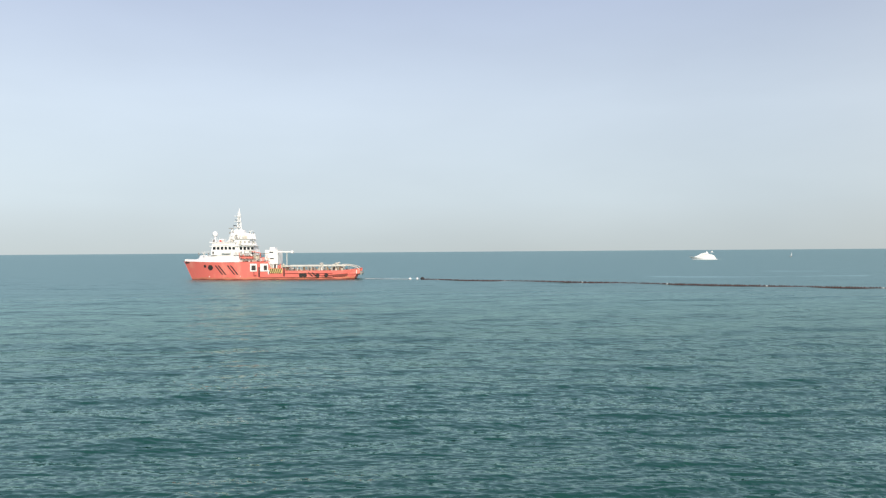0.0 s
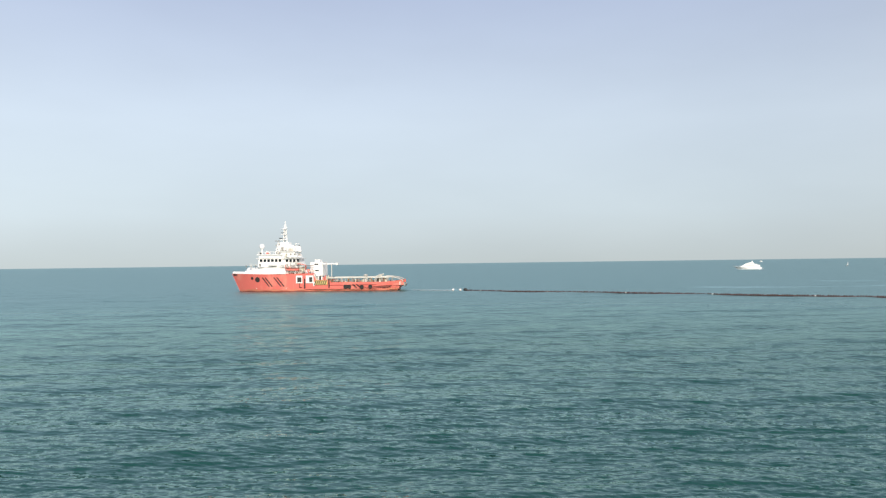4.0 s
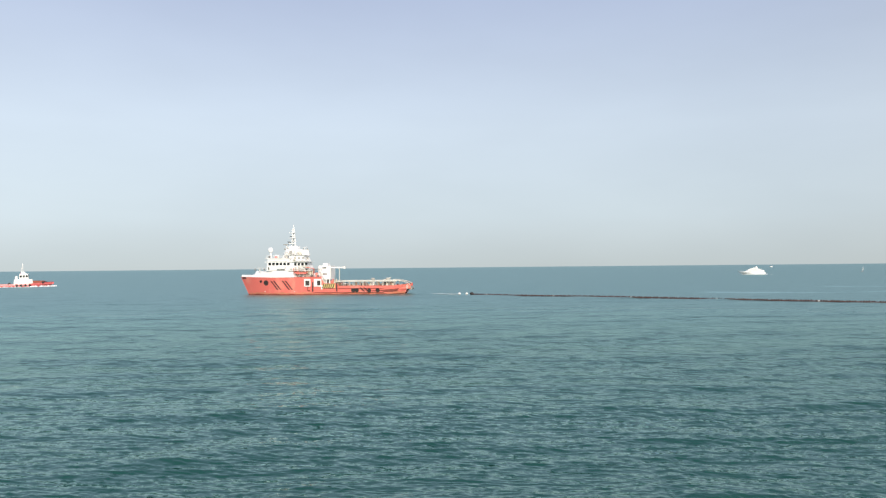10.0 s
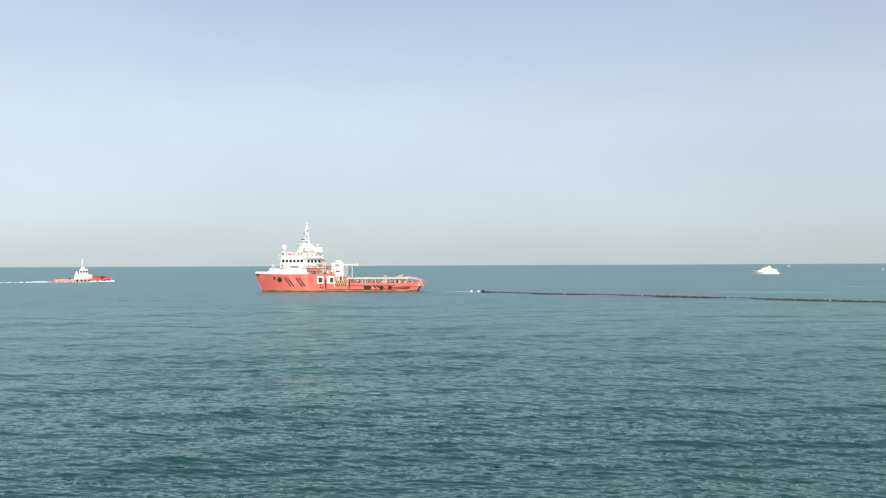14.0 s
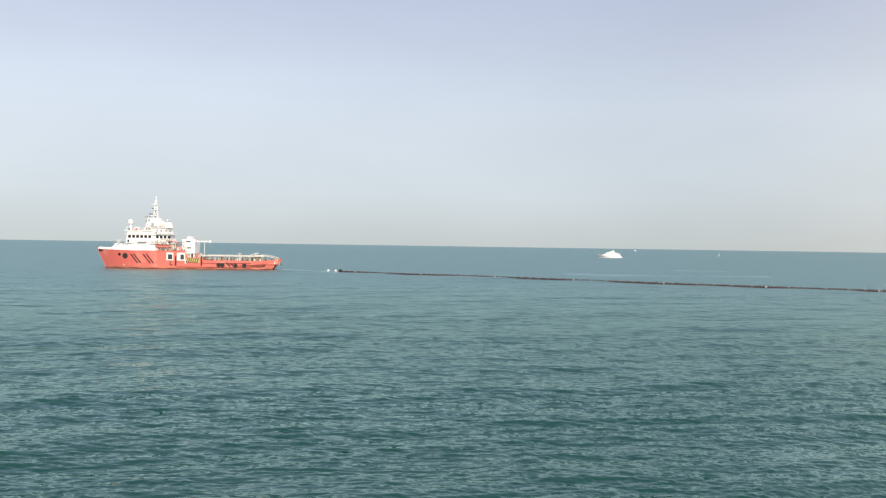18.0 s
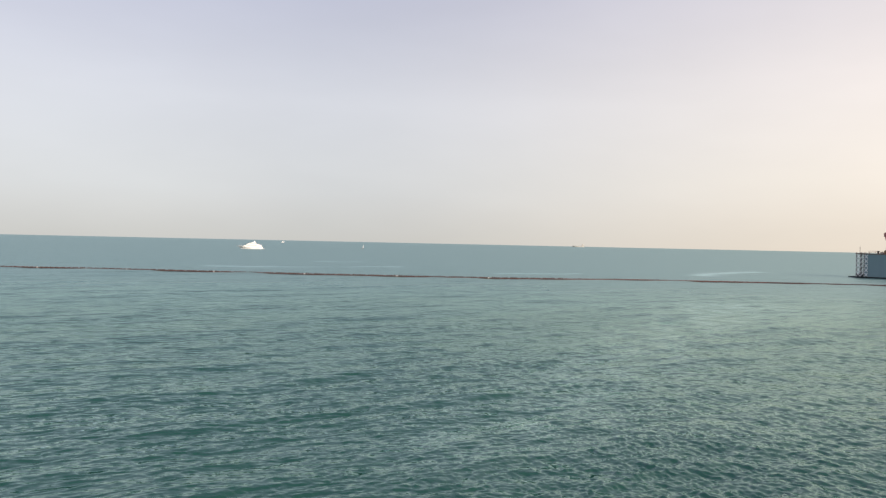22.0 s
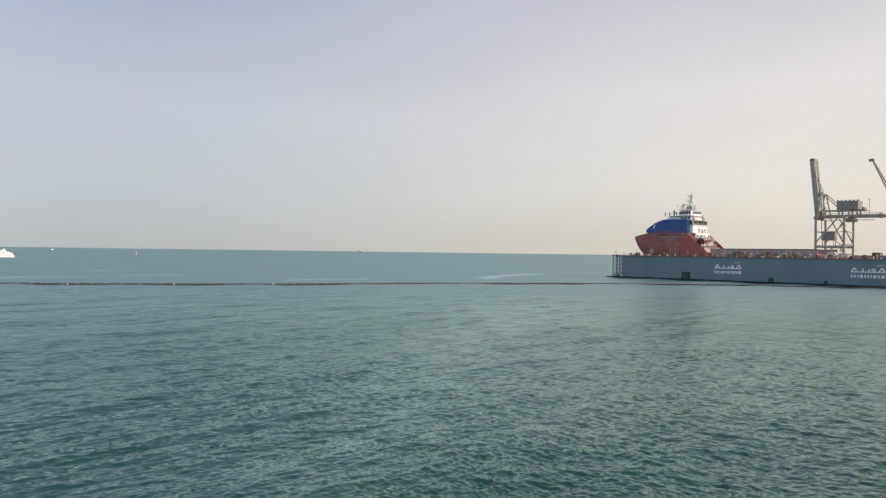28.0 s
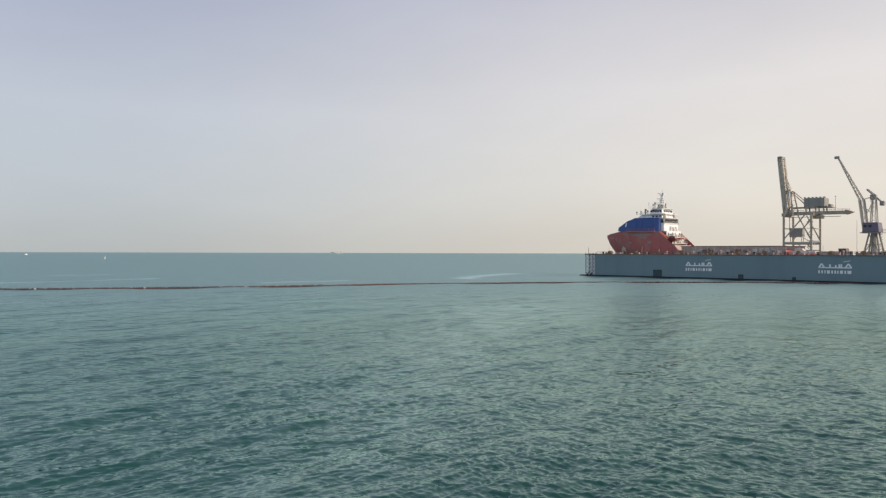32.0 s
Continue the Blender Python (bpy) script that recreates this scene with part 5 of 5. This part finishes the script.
def build_gantry():
    g = thing("gantry_crane", pose(478, 13, 3.0, 0, 0, -15) @ pose(0, -13, 0), "grey quayside gantry crane with its boom raised", "crane")
    zg = 27.6
    for x in (-8, 8):
        for y in (20.2, 5.8):
            leg = part("leg", box(x - 0.5, x + 0.5, y - 0.5, y + 0.5, 1.4, zg + 0.5, 0.08), CRANEB, g)
            part("bogie", box(x - 1.0, x + 1.0, y - 3.0, y + 3.0, 0, 1.4, 0.15), CRANED, leg)
        part("sill_beam", box(x - 0.6, x + 0.6, 5.4, 20.6, 11.2, 12.6, 0.06), CRANEB, g)
        part("brace", rods([((x, 20.2, 14), (x, 9, zg)), ((x, 5.6, 13), (x, 13, zg)), ((x, 13, 12), (x, 5.6, 3.5))], 0.35), CRANEB, g)
        part("tower_leg", rods([((x * 0.6, 20.2, zg), (x * 0.35, 19.4, 41.5)), ((x * 0.6, 16.2, zg), (x * 0.35, 18.4, 41.5))], 0.45, 6), CRANE, g)
        part("back_stay", rods([((x * 0.35, 18.6, 41.2), (x * 0.5, 9.5, 32.5)), ((x * 0.5, 19, 31.6), (x * 0.5, 4, 31.6))], 0.3), CRANEB, g)
    part("cross_beam", box(-8, 8, 19.8, 21.4, zg - 0.8, zg + 0.8, 0.08), CRANEB, g)
    part("cross_beam", box(-8, 8, 4.6, 6.2, zg - 0.8, zg + 0.8, 0.08), CRANEB, g)
    part("apex_beam", box(-3.2, 3.2, 18.0, 20.0, 41.0, 42.0, 0.08), CRANE, g)
    girder = part("girder", box(-3.4, 3.4, -9.6, 21.0, zg, zg + 1.7, 0.1), CRANEB, g)
    part("girder_tip", prism_yz([(-9.6, zg - 0.3), (-9.6, zg + 2.2), (-11.0, zg + 1.9), (-13.2, zg + 1.0), (-11.0, zg + 0.1)], -2.8, 2.8), CRANEB, girder)
    railing(girder, [(-3.4, -12, zg + 1.7), (-3.4, 20, zg + 1.7)], 1.0, 1.8, 0.06, CRANEB)
    for x in (-1.9, 1.9):
        boom_bm = truss(bmesh.new(), (x, 20.8, 27), (x, 24.2, 60.4), 1.3, 2.4, 14, 0.26)
        boom_arm = part("raised_boom", boom_bm, CRANE, g)
        part("boom_plate", prism_yz([(19.2, 26.6), (22.0, 26.6), (25.0, 59.3), (23.6, 59.8)], x - 0.4, x + 0.4), CRANE, boom_arm)
    part("boom_head", box(-2.7, 2.7, 23.0, 25.4, 59.4, 60.8, 0.2), CRANED, g)
    for k in range(6):
        part("boom_tie", rod((-3, 21.6 + k * 0.55, 33 + 5 * k), (3, 21.6 + k * 0.55, 33 + 5 * k), 0.22), CRANE, g)
    house = part("machinery_house", box(-4.2, 4.2, 0.2, 10.8, 31.9, 36.6, 0.15), CRANED, g, "dark boxy machinery house")
    for k in range(6):
        part("roof_vent", box(-3.2, -1.8, 0.2 + 2 * k, 1.2 + 2 * k, 36.6, 37.2, 0.05), CRANED, house)
    for x in (-3, 3):
        for y in (1, 5, 10):
            part("house_support", rod((x, y, zg + 1.6), (x, y, 32), 0.35, 6), CRANE, house)
    part("service_deck", box(-4.6, 4.6, -3.6, 13.0, 31.2, 31.6, 0.05), CRANEB, house)
    cab = part("operator_cab", box(-2.0, 2.0, 12.2, 19.2, 15.4, 20.4, 0.15), CRANED, g, "grey cabin over the sill beam")
    part("cab_hanger", rods([((x, y, 12.4), (x, y, 15.5)) for x in (-1.6, 1.6) for y in (12.8, 18.6)] + [((-2, 12, 15.2), (-2, 8, 12.6)), ((-2, 19, 20.4), (-2, 19, zg))], 0.2), CRANEB, cab)
    part("trolley", box(-3.0, 3.0, 2.2, 7.2, zg - 2.2, zg - 0.4, 0.1), CRANEB, g)
    part("walkway", box(-9, -7.8, 4, 21, 11.8, 12.0), PALE, g)
    part("light_bar", box(-8.8, -8.2, 1.4, 5.4, 12.6, 13.2, 0.05), WHITE, g)
    stairs = bmesh.new()
    for k in range(7):
        z = 3 + 3.4 * k
        rod((-8.6, 5.0, z), (-8.6, 7.6, z + 3.4), 0.18, 4, stairs) if k % 2 else rod((-8.6, 7.6, z), (-8.6, 5.0, z + 3.4), 0.18, 4, stairs)
        rod((-8.6, 4.6, z), (-8.6, 8.0, z), 0.2, 4, stairs)
    part("stair", stairs, CRANEB, g)
    part("forestay", rods([((x, 18.9, 41.6), (x, 23.2, 52.0)) for x in (-1.6, 1.6)] + [((0, 19.4, 41.8), (0, 24.0, 59.0))], 0.14), CRANEB, g)
    for k in range(5):
        part("tower_tie", rod((-3.9 + 0.25 * k, 19.8 - 0.1 * k, 29.5 + 2.6 * k), (3.9 - 0.25 * k, 18.0 + 0.1 * k, 31.0 + 2.6 * k), 0.2), CRANEB, g)
    part("festoon_beam", box(-4.4, -4.0, -8.0, 19.0, zg - 1.5, zg - 1.2, 0.03), CRANEB, girder)
    part("hoist_drum", rods([((-2.4, -1.8, 32.4), (2.4, -1.8, 32.4))], 0.8, 10), CRANED, house)
    for p, q in (((-8, 20.2, 8), (-8, 5.8, 8)), ((8, 20.2, 8), (8, 5.8, 8)), ((-8, 20.2, 20), (8, 20.2, 20)), ((-8, 5.8, 20), (8, 5.8, 20))):
        part("cross_tie", rod(p, q, 0.28, 5), CRANEB, g)
    part("lightning_rod", rod((0, -4.2, zg + 1.7), (0, -4.2, zg + 9.5), 0.13), CRANE, g)
    part("rod_head", ball(0.4, zg + 9.6), CRANE, g).location = (0, -4.2, 0)
    return g


gantry = build_gantry()


# ---- luffing crane on the far wing wall ----
def build_luffing_crane():
    c = thing("luffing_crane", DOCK @ pose(97.3, 34, 9.25), "grey luffing jib crane with violet house on the dock", "crane")
    mid = -1.3
    for x in (-2.6, 2.6):
        for y in (-2.6, 2.6):
            leg = part("portal_leg", rod((mid + x, y, 0), (mid + x * 0.45, y * 0.5, 7.8), 0.32, 6), CRANED, c)
            part("wheel_box", box(mid + x - 0.9, mid + x + 0.9, y - 0.4, y + 0.4, 0, 0.8, 0.1), CRANED, leg)
    part("portal_brace", rods([((mid - 2.6, -2.6, 0.3), (mid + 1.2, -1.3, 7)), ((mid + 2.6, -2.6, 0.3), (mid - 1.2, -1.3, 7)), ((mid - 2.0, -2.0, 3.4), (mid + 2.0, -2.0, 3.4)), ((mid - 2.0, 2.0, 3.4), (mid + 2.0, 2.0, 3.4))], 0.18), CRANED, c)
    part("trunk", lathe([(1.3, 0.4), (1.0, 3.5), (1.2, 7.8)], 10, at=(mid, 0, 0)), CRANED, c)
    part("stair", rods([((mid + 2.6, -3, 0.5 + k), (mid + 3.6, -3, 1.2 + k)) for k in range(8)] + [((mid + 3.6, -3, 0), (mid + 2.8, -3, 8))], 0.08), CRANED, c)
    house = part("house", box(-4.6, 1.0, -2.4, 2.4, 7.8, 11.3, 0.2, (0.2, 0.4, 0.1, 0.1)), PURPLE, c, "dark violet machinery house")
    panes(house, [(-3.6, -2.35, 10.0), (-2.0, -2.35, 10.0)], (1.0, 0.9))
    part("balcony", box(-5.2, 1.8, -2.9, 2.9, 7.5, 7.8, 0.04), CRANED, house)
    railing(house, [(1.2, -2.8, 7.8), (4.2, -2.8, 7.8)], 1.0, 1.0, 0.05, CRANED)
    tower = bmesh.new()
    for x in (-1.0, 1.0):
        for y in (-1.0, 1.0):
            rod((mid + x, y, 11.2), (mid + x * 0.5 + 0.1, y * 0.5, 20.4), 0.2, 5, tower)
    for k in range(6):
        rod((mid - 1.0, -1.0, 11.4 + 1.5 * k), (mid + 0.9, -0.9, 12.9 + 1.5 * k), 0.11, 4, tower)
        rod((mid + 1.0, -1.0, 11.4 + 1.5 * k), (mid - 0.9, -0.9, 12.9 + 1.5 * k), 0.11, 4, tower)
    part("tower", tower, CRANE, c)
    part("rocker", rods([((mid - 2.4, 0, 23.2), (mid + 2.9, 0, 18.0)), ((mid - 2.4, 0.5, 23.2), (mid + 0.4, 0.5, 20.8))], 0.36, 6), CRANED, c)
    part("counterweight", box(mid + 2.0, mid + 3.4, -1.0, 1.0, 17.2, 18.8, 0.15), CRANED, c)
    part("head_block", box(mid - 1.2, mid + 0.8, -0.8, 0.8, 19.4, 21.2, 0.15), CRANED, c)
    jib = bmesh.new()
    foot, knee, tip = Vector((-4.3, -1.2, 8.6)), Vector((-5.7, -1.2, 19.4)), Vector((-13.1, -1.2, 35.2))
    for k in range(13):
        for s in (-0.7, 0.7):
            if k == 12:
                continue
            a, b = k / 12, (k + 1) / 12
            wa, wb = 1 - 0.75 * a, 1 - 0.75 * b
            rod(knee.lerp(tip, a) + Vector((0, s * wa, 0)), knee.lerp(tip, b) + Vector((0, s * wb, 0)), 0.17, 5, jib)
            rod(knee.lerp(tip, a) + Vector((1.3 * wa, s * wa, 0)), knee.lerp(tip, b) + Vector((1.3 * wb, s * wb, 0)), 0.17, 5, jib)
            rod(knee.lerp(tip, a) + Vector((0, s * wa, 0)), knee.lerp(tip, b) + Vector((1.3 * wb, s * wb, 0)), 0.08, 4, jib)
            rod(foot.lerp(knee, a) + Vector((0, s, 0)), foot.lerp(knee, b) + Vector((0, s, 0)), 0.3, 5, jib)
            rod(foot.lerp(knee, a) + Vector((1.5, s, 0)), foot.lerp(knee, b) + Vector((1.4, s, 0)), 0.24, 5, jib)
            rod(foot.lerp(knee, a) + Vector((0, s, 0)), foot.lerp(knee, b) + Vector((1.5, s, 0)), 0.1, 4, jib)
    part("jib", jib, CRANE, c, "pale lattice jib")
    part("jib_head", box(-14.2, -12.4, -1.6, -0.8, 34.7, 35.7, 0.2), CRANED, c)
    part("tie", rods([((-5.0, -1.2, 19.4), (mid, 0, 20.6)), ((-4.6, -1.2, 17.0), (mid - 0.6, 0, 14.6)), ((-4.2, -1.2, 12.6), (mid - 0.7, 0, 18.0))], 0.16), CRANE, c)
    part("hoist_rope", rods([((-12.9, -1.2, 34.8), (-4.6, -1.2, 16.4)), ((-6.6, -1.2, 12.0), (-6.6, -1.2, 0.4))], 0.05, 4), DARK, c)
    part("hook_block", box(-6.9, -6.3, -1.5, -0.9, 0.0, 0.9, 0.1), DARK, c)
    return c


luffing_crane = build_luffing_crane()


# ---- motor yacht ----
def build_yacht():
    y = thing("motor_yacht", pose(0, 0, 0), "white three-deck motor yacht under way", "yacht")
    cols = hull_points(23.5, 6.0, -0.8, lambda x: 1.8 + 0.8 * max(0, (x - 6) / 18), rake=4.5, stern_rake=0.6, bow=0.5, low=1.5, high=2.4, n=48, m=7)
    hull = part("hull", hull_skin(cols), GEL, y, smooth=True)
    part("deck", lid(cols, drop=0.02), GEL, y)
    part("saloon", prism([(1.2, 1.8), (1.6, 3.9), (14.5, 3.9), (19.0, 2.2)], -2.4, 2.4), GEL, y)
    part("saloon_glass", prism([(6.0, 2.9), (6.1, 3.4), (13.4, 3.4), (15.0, 2.9)], -2.44, 2.44), PALE, y)
    part("upper_deck", prism([(4.6, 3.9), (3.0, 4.4), (6.0, 4.8), (6.6, 5.5), (12.0, 5.5), (15.2, 3.9)], -2.2, 2.2), GEL, y)
    part("upper_glass", prism([(7.0, 4.4), (7.1, 4.9), (11.6, 4.9), (12.4, 4.4)], -2.24, 2.24), PALE, y)
    part("flybridge", prism([(6.8, 5.5), (6.6, 6.1), (9.8, 6.1), (10.8, 5.5)], -1.9, 1.9), GEL, y)
    arch = part("radar_arch", prism([(6.8, 6.1), (7.4, 6.8), (8.4, 6.8), (8.6, 6.1)], -1.5, 1.5), GEL, y)
    part("dome", ball(0.35, 7.0), GEL, arch, smooth=True).location = (7.8, 0.9, 0)
    part("swim_platform", box(-1.2, 0.6, -2.4, 2.4, 0.3, 0.55, 0.05), GEL, y)
    railing(y, [(12, 2.6, 2.05), (18, 1.9, 2.3), (22.6, 0.3, 2.5)], 0.8, 1.4, 0.03)
    foam_strip(y, "bow_foam", [(22, 0.5), (16, 2.6), (8, 3.6), (0, 3.2), (-6, 2.2)], 0.7, 3)
    return y


def foam_strip(parent, name, line, width, seed, z=0.12):
    """Broken foam lying on the water along a line; lumpy pieces with gaps."""
    rng = random.Random(seed)
    bm = bmesh.new()
    pts = [Vector((x, y, 0)) for x, y in line]
    for p, q in zip(pts, pts[1:]):
        n = max(2, int((q - p).length / 0.7))
        across = Vector((-(q - p).y, (q - p).x, 0)).normalized()
        for i in range(n):
            if rng.random() < 0.25:
                continue
            c = p.lerp(q, (i + rng.random()) / n) + across * rng.uniform(-0.4, 0.4) * width
            r = width * rng.uniform(0.3, 0.75)
            k = 9
            top = bm.verts.new(c + Vector((0, 0, z * rng.uniform(0.6, 1.2) + 0.1 * r)))
            ring = [bm.verts.new(c + ((q - p).normalized() * math.cos(2 * math.pi * j / k) * 2.4 + across * math.sin(2 * math.pi * j / k)) * r * rng.uniform(0.7, 1.2) + Vector((0, 0, -0.15))) for j in range(k)]
            for j in range(k):
                bm.faces.new((ring[j], ring[(j + 1) % k], top))
    return part(name, bm, FOAM, parent, "broken white foam")


yacht = build_yacht()


# ---- harbour tug under way ----
def build_tug():
    t = thing("harbour_tug", pose(0, 0, 0), "red harbour tug with white wheelhouse running fast", "tug")
    cols = hull_points(33.0, 9.6, -1.2, lambda x: 1.6 + 1.0 * max(0, (x - 12) / 18) ** 1.5, rake=1.8, stern_rake=1.2, bow=0.4, low=1.8, high=2.6, aft=0.15, tuck=0.35, n=60, m=8)
    hull = part("hull", hull_skin(cols, (2, 8)), TUGRED, t, "bright red tug hull", True)
    hull.location = (-3, 0, 0)
    part("boot_top", hull_skin(cols, (0, 2)), BOOT, hull)
    part("deck", lid(cols, z=1.3, inset=0.2), DECKRED, t).location = (-3, 0, 0)
    part("bulwark", bulwark(cols, 1.3, 0.3, -1, 34), TUGRED, hull)
    for s in (1, -1):
        part("rub_strake", rods([((2, s * 4.6, 1.25), (21, s * 4.85, 1.25))], 0.2), WHITE, hull)
    house = part("deckhouse", box(9.2, 19.4, -3.2, 3.2, 1.3, 4.4, 0.15, (0.4, 0.6, 0.2, 0.2)), WHITE, t)
    panes(house, [(11.6 + 4.2 * i, -3.1, 3.2) for i in range(2)], (0.5, 0.5), PALE)
    wheel = part("wheelhouse", box(12.0, 17.0, -2.7, 2.7, 4.4, 7.3, 0.15, (0.15, 0.35, 0.2, 0.2)), WHITE, t)
    panes(wheel, [(13.0 + 1.5 * i, -2.62, 6.1) for i in range(3)], (1.1, 1.2))
    panes(wheel, [(17.1, -1.4 + 1.4 * i, 6.2) for i in range(3)], (1.1, 1.0), normal="x")
    part("wheelhouse_roof", box(12.4, 16.9, -2.4, 2.4, 7.4, 7.7, 0.06), WHITE, wheel)
    part("roof_house", box(13.0, 15.4, -1.2, 1.2, 7.7, 8.7, 0.12, (0.4, 0.4, 0.2, 0.2)), WHITE, wheel)
    for s in (2.2, -2.2):
        part("funnel", box(10.0, 11.2, s - 0.5, s + 0.5, 4.4, 6.3, 0.15, (0.2, 0.1, 0.1, 0.1)), WHITE, t)
    mast = part("mast", rods([((14.0, 0.5, 7.7), (13.8, 0, 13.6)), ((14.0, -0.5, 7.7), (13.8, 0, 13.6)), ((13.0, 0, 7.7), (13.7, 0, 13.4))], 0.13), WHITE, t)
    part("yard", rod((13.8, -1.4, 10.4), (13.8, 1.4, 10.4), 0.09), WHITE, mast)
    part("radar_scanner", box(14.2, 14.5, -1.1, 1.1, 9.0, 9.25, 0.05), WHITE, mast)
    part("fire_monitor", rods([((12.6, 1.6, 7.6), (13.2, 1.6, 8.8))], 0.2, 8), RED, t)
    part("bow_fender", rods([((26.2 - 0.5 * abs(k), k * 0.9, 2.5), (26.2 - 0.5 * abs(k + 1), (k + 1) * 0.9, 2.5)) for k in range(-4, 4)], 0.6, 8), RUBBER, t)
    part("winch", rods([((21, -1.2, 2.2), (21, 1.2, 2.2))], 0.9, 12), DARK, t)
    # added block in place of the dark bow bulwark
    part("bow_bulwark_block", box(19.0, 26.0, -2.6, 2.6, 1.3, 3.5, 0.2, (0, 0.8, 0.9, 0.9)), DECKRED, t)
    part("tow_hook", box(6.4, 7.6, -0.6, 0.6, 1.3, 2.5, 0.1), DARK, t)
    ty = part("tyre", lathe([(0.3, -0.2), (0.55, -0.2), (0.62, 0), (0.55, 0.2), (0.3, 0.2)], 12), RUBBER, t)
    ty.matrix_basis = pose(11, -4.95, 0.9, 90, 0, 0)
    for x in (13.2, 15.4, 17.6):
        twin(ty, pose(x, -4.9, 0.9, 90, 0, 0))
    foam_strip(t, "bow_wave", [(31.5, -0.6), (27, -3.4), (22, -5.4), (18, -6.2)], 1.3, 1, 0.75)
    foam_strip(t, "bow_wave", [(31.5, 0.6), (27, 3.4), (22, 5.4), (18, 6.2)], 1.3, 2, 0.75)
    foam_strip(t, "side_wash", [(20, -5.9), (10, -5.6), (-2, -4.6)], 0.6, 8, 0.4)
    foam_strip(t, "stern_wake", [(-2.5, 0), (-15, 0.6)], 1.8, 3, 0.45)
    foam_strip(t, "stern_wake", [(-13, 0.8), (-44, 0.4)], 1.0, 4, 0.3)
    foam_strip(t, "stern_wake", [(-44, 0.6), (-66, 0.2)], 0.7, 5, 0.25)
    foam_strip(t, "stern_wake", [(-70, 0.4), (-120, 0.8)], 0.5, 6, 0.2)
    return t


tug = build_tug()


# ---- far small craft ----
def build_sailboat():
    s = thing("sailing_boat", pose(0, 0, 0), "small far sailing boat with a narrow white sail", "sailboat")
    cols = hull_points(4.4, 1.5, -0.3, lambda x: 0.42 + 0.02 * x, rake=1.0, n=20, m=4)
    part("hull", hull_skin(cols), STEEL, s, smooth=True)
    part("deck", lid(cols), STEEL, s)
    part("mast", rod((3.4, 0, 0.8), (3.4, 0, 4.9), 0.08), GEL, s)
    part("sail", prism([(3.35, 1.3), (2.5, 1.3), (3.3, 4.6)], -0.05, 0.05), WHITE, s, "half-furled white sail")
    return s


def build_motorboat():
    b = thing("motor_boat", pose(0, 0, 0), "far white motor boat near the horizon", "boat")
    cols = hull_points(9.0, 3.0, -0.4, lambda x: 1.1 + 0.06 * x, rake=2.0, n=24, m=4)
    part("hull", hull_skin(cols), GEL, b, smooth=True)
    part("deck", lid(cols), GEL, b)
    part("cabin", prism([(2, 1.2), (2.3, 3.0), (5.0, 3.0), (6.6, 1.4)], -1.1, 1.1), GEL, b)
    part("windscreen", prism([(3.0, 2.0), (3.1, 2.7), (4.9, 2.7), (5.6, 2.0)], -1.13, 1.13), GLASS, b)
    return b


sailboat = build_sailboat()
motorboat = build_motorboat()


def build_freighter():
    f = thing("far_freighter", pose(3320, 2220, 0, 0, 0, 130), "faint grey cargo ship far off at the horizon", "ship")
    cols = hull_points(62, 12, -1, lambda x: 4.5 + 0.02 * x, rake=5, n=24, m=3)
    part("hull", hull_skin(cols), PALE, f, smooth=True)
    part("deck", lid(cols), PALE, f)
    part("house", box(4, 13, -5, 5, 4.5, 14, 0.3), PALE, f)
    return f


build_freighter()


# ---- what moves ----
def around(t, az, far, turn):
    x, y, _ = eye(t)
    return pose(x + far * math.sin(radians(az)), y + far * math.cos(radians(az)), 0, 0, 0, turn)


def motions():
    walk(water, [(0, pose(0, 0, 0)), (16, pose(-3.5, -9, 0)), (32, pose(-7, -18, 0))])
    walk(tug, [(t, pose(-138.4 + 5.58 * (t - 13) - 13.0, 498.6 + 1.5 * (t - 13) - 3.9, 0, 0, 0, 15)) for t in (0, 8, 16, 24, 32)])
    walk(yacht, [(t, around(t, az, 735, 147) @ pose(-8.5, 0, 0)) for t, az in ((0, 32.82), (3.5, 32.66), (6, 32.57), (9, 32.48), (13.5, 32.43), (18, 32.46), (20, 32.52), (21.5, 32.44), (23, 32.48), (25.5, 32.32), (28, 32.3), (32, 32.26))])
    walk(sailboat, [(t, around(t, az, 940, 10)) for t, az in ((0, 38.1), (6, 38.48), (9, 38.71), (13, 38.96), (19, 39.68), (23, 40.12), (25, 40.08), (28, 40.1), (32, 40.06))])
    walk(motorboat, [(t, around(t, az, 2100, 150)) for t, az in ((0, 33.3), (12, 33.65), (16, 33.95), (25, 34.9), (32, 35.6))])


motions()
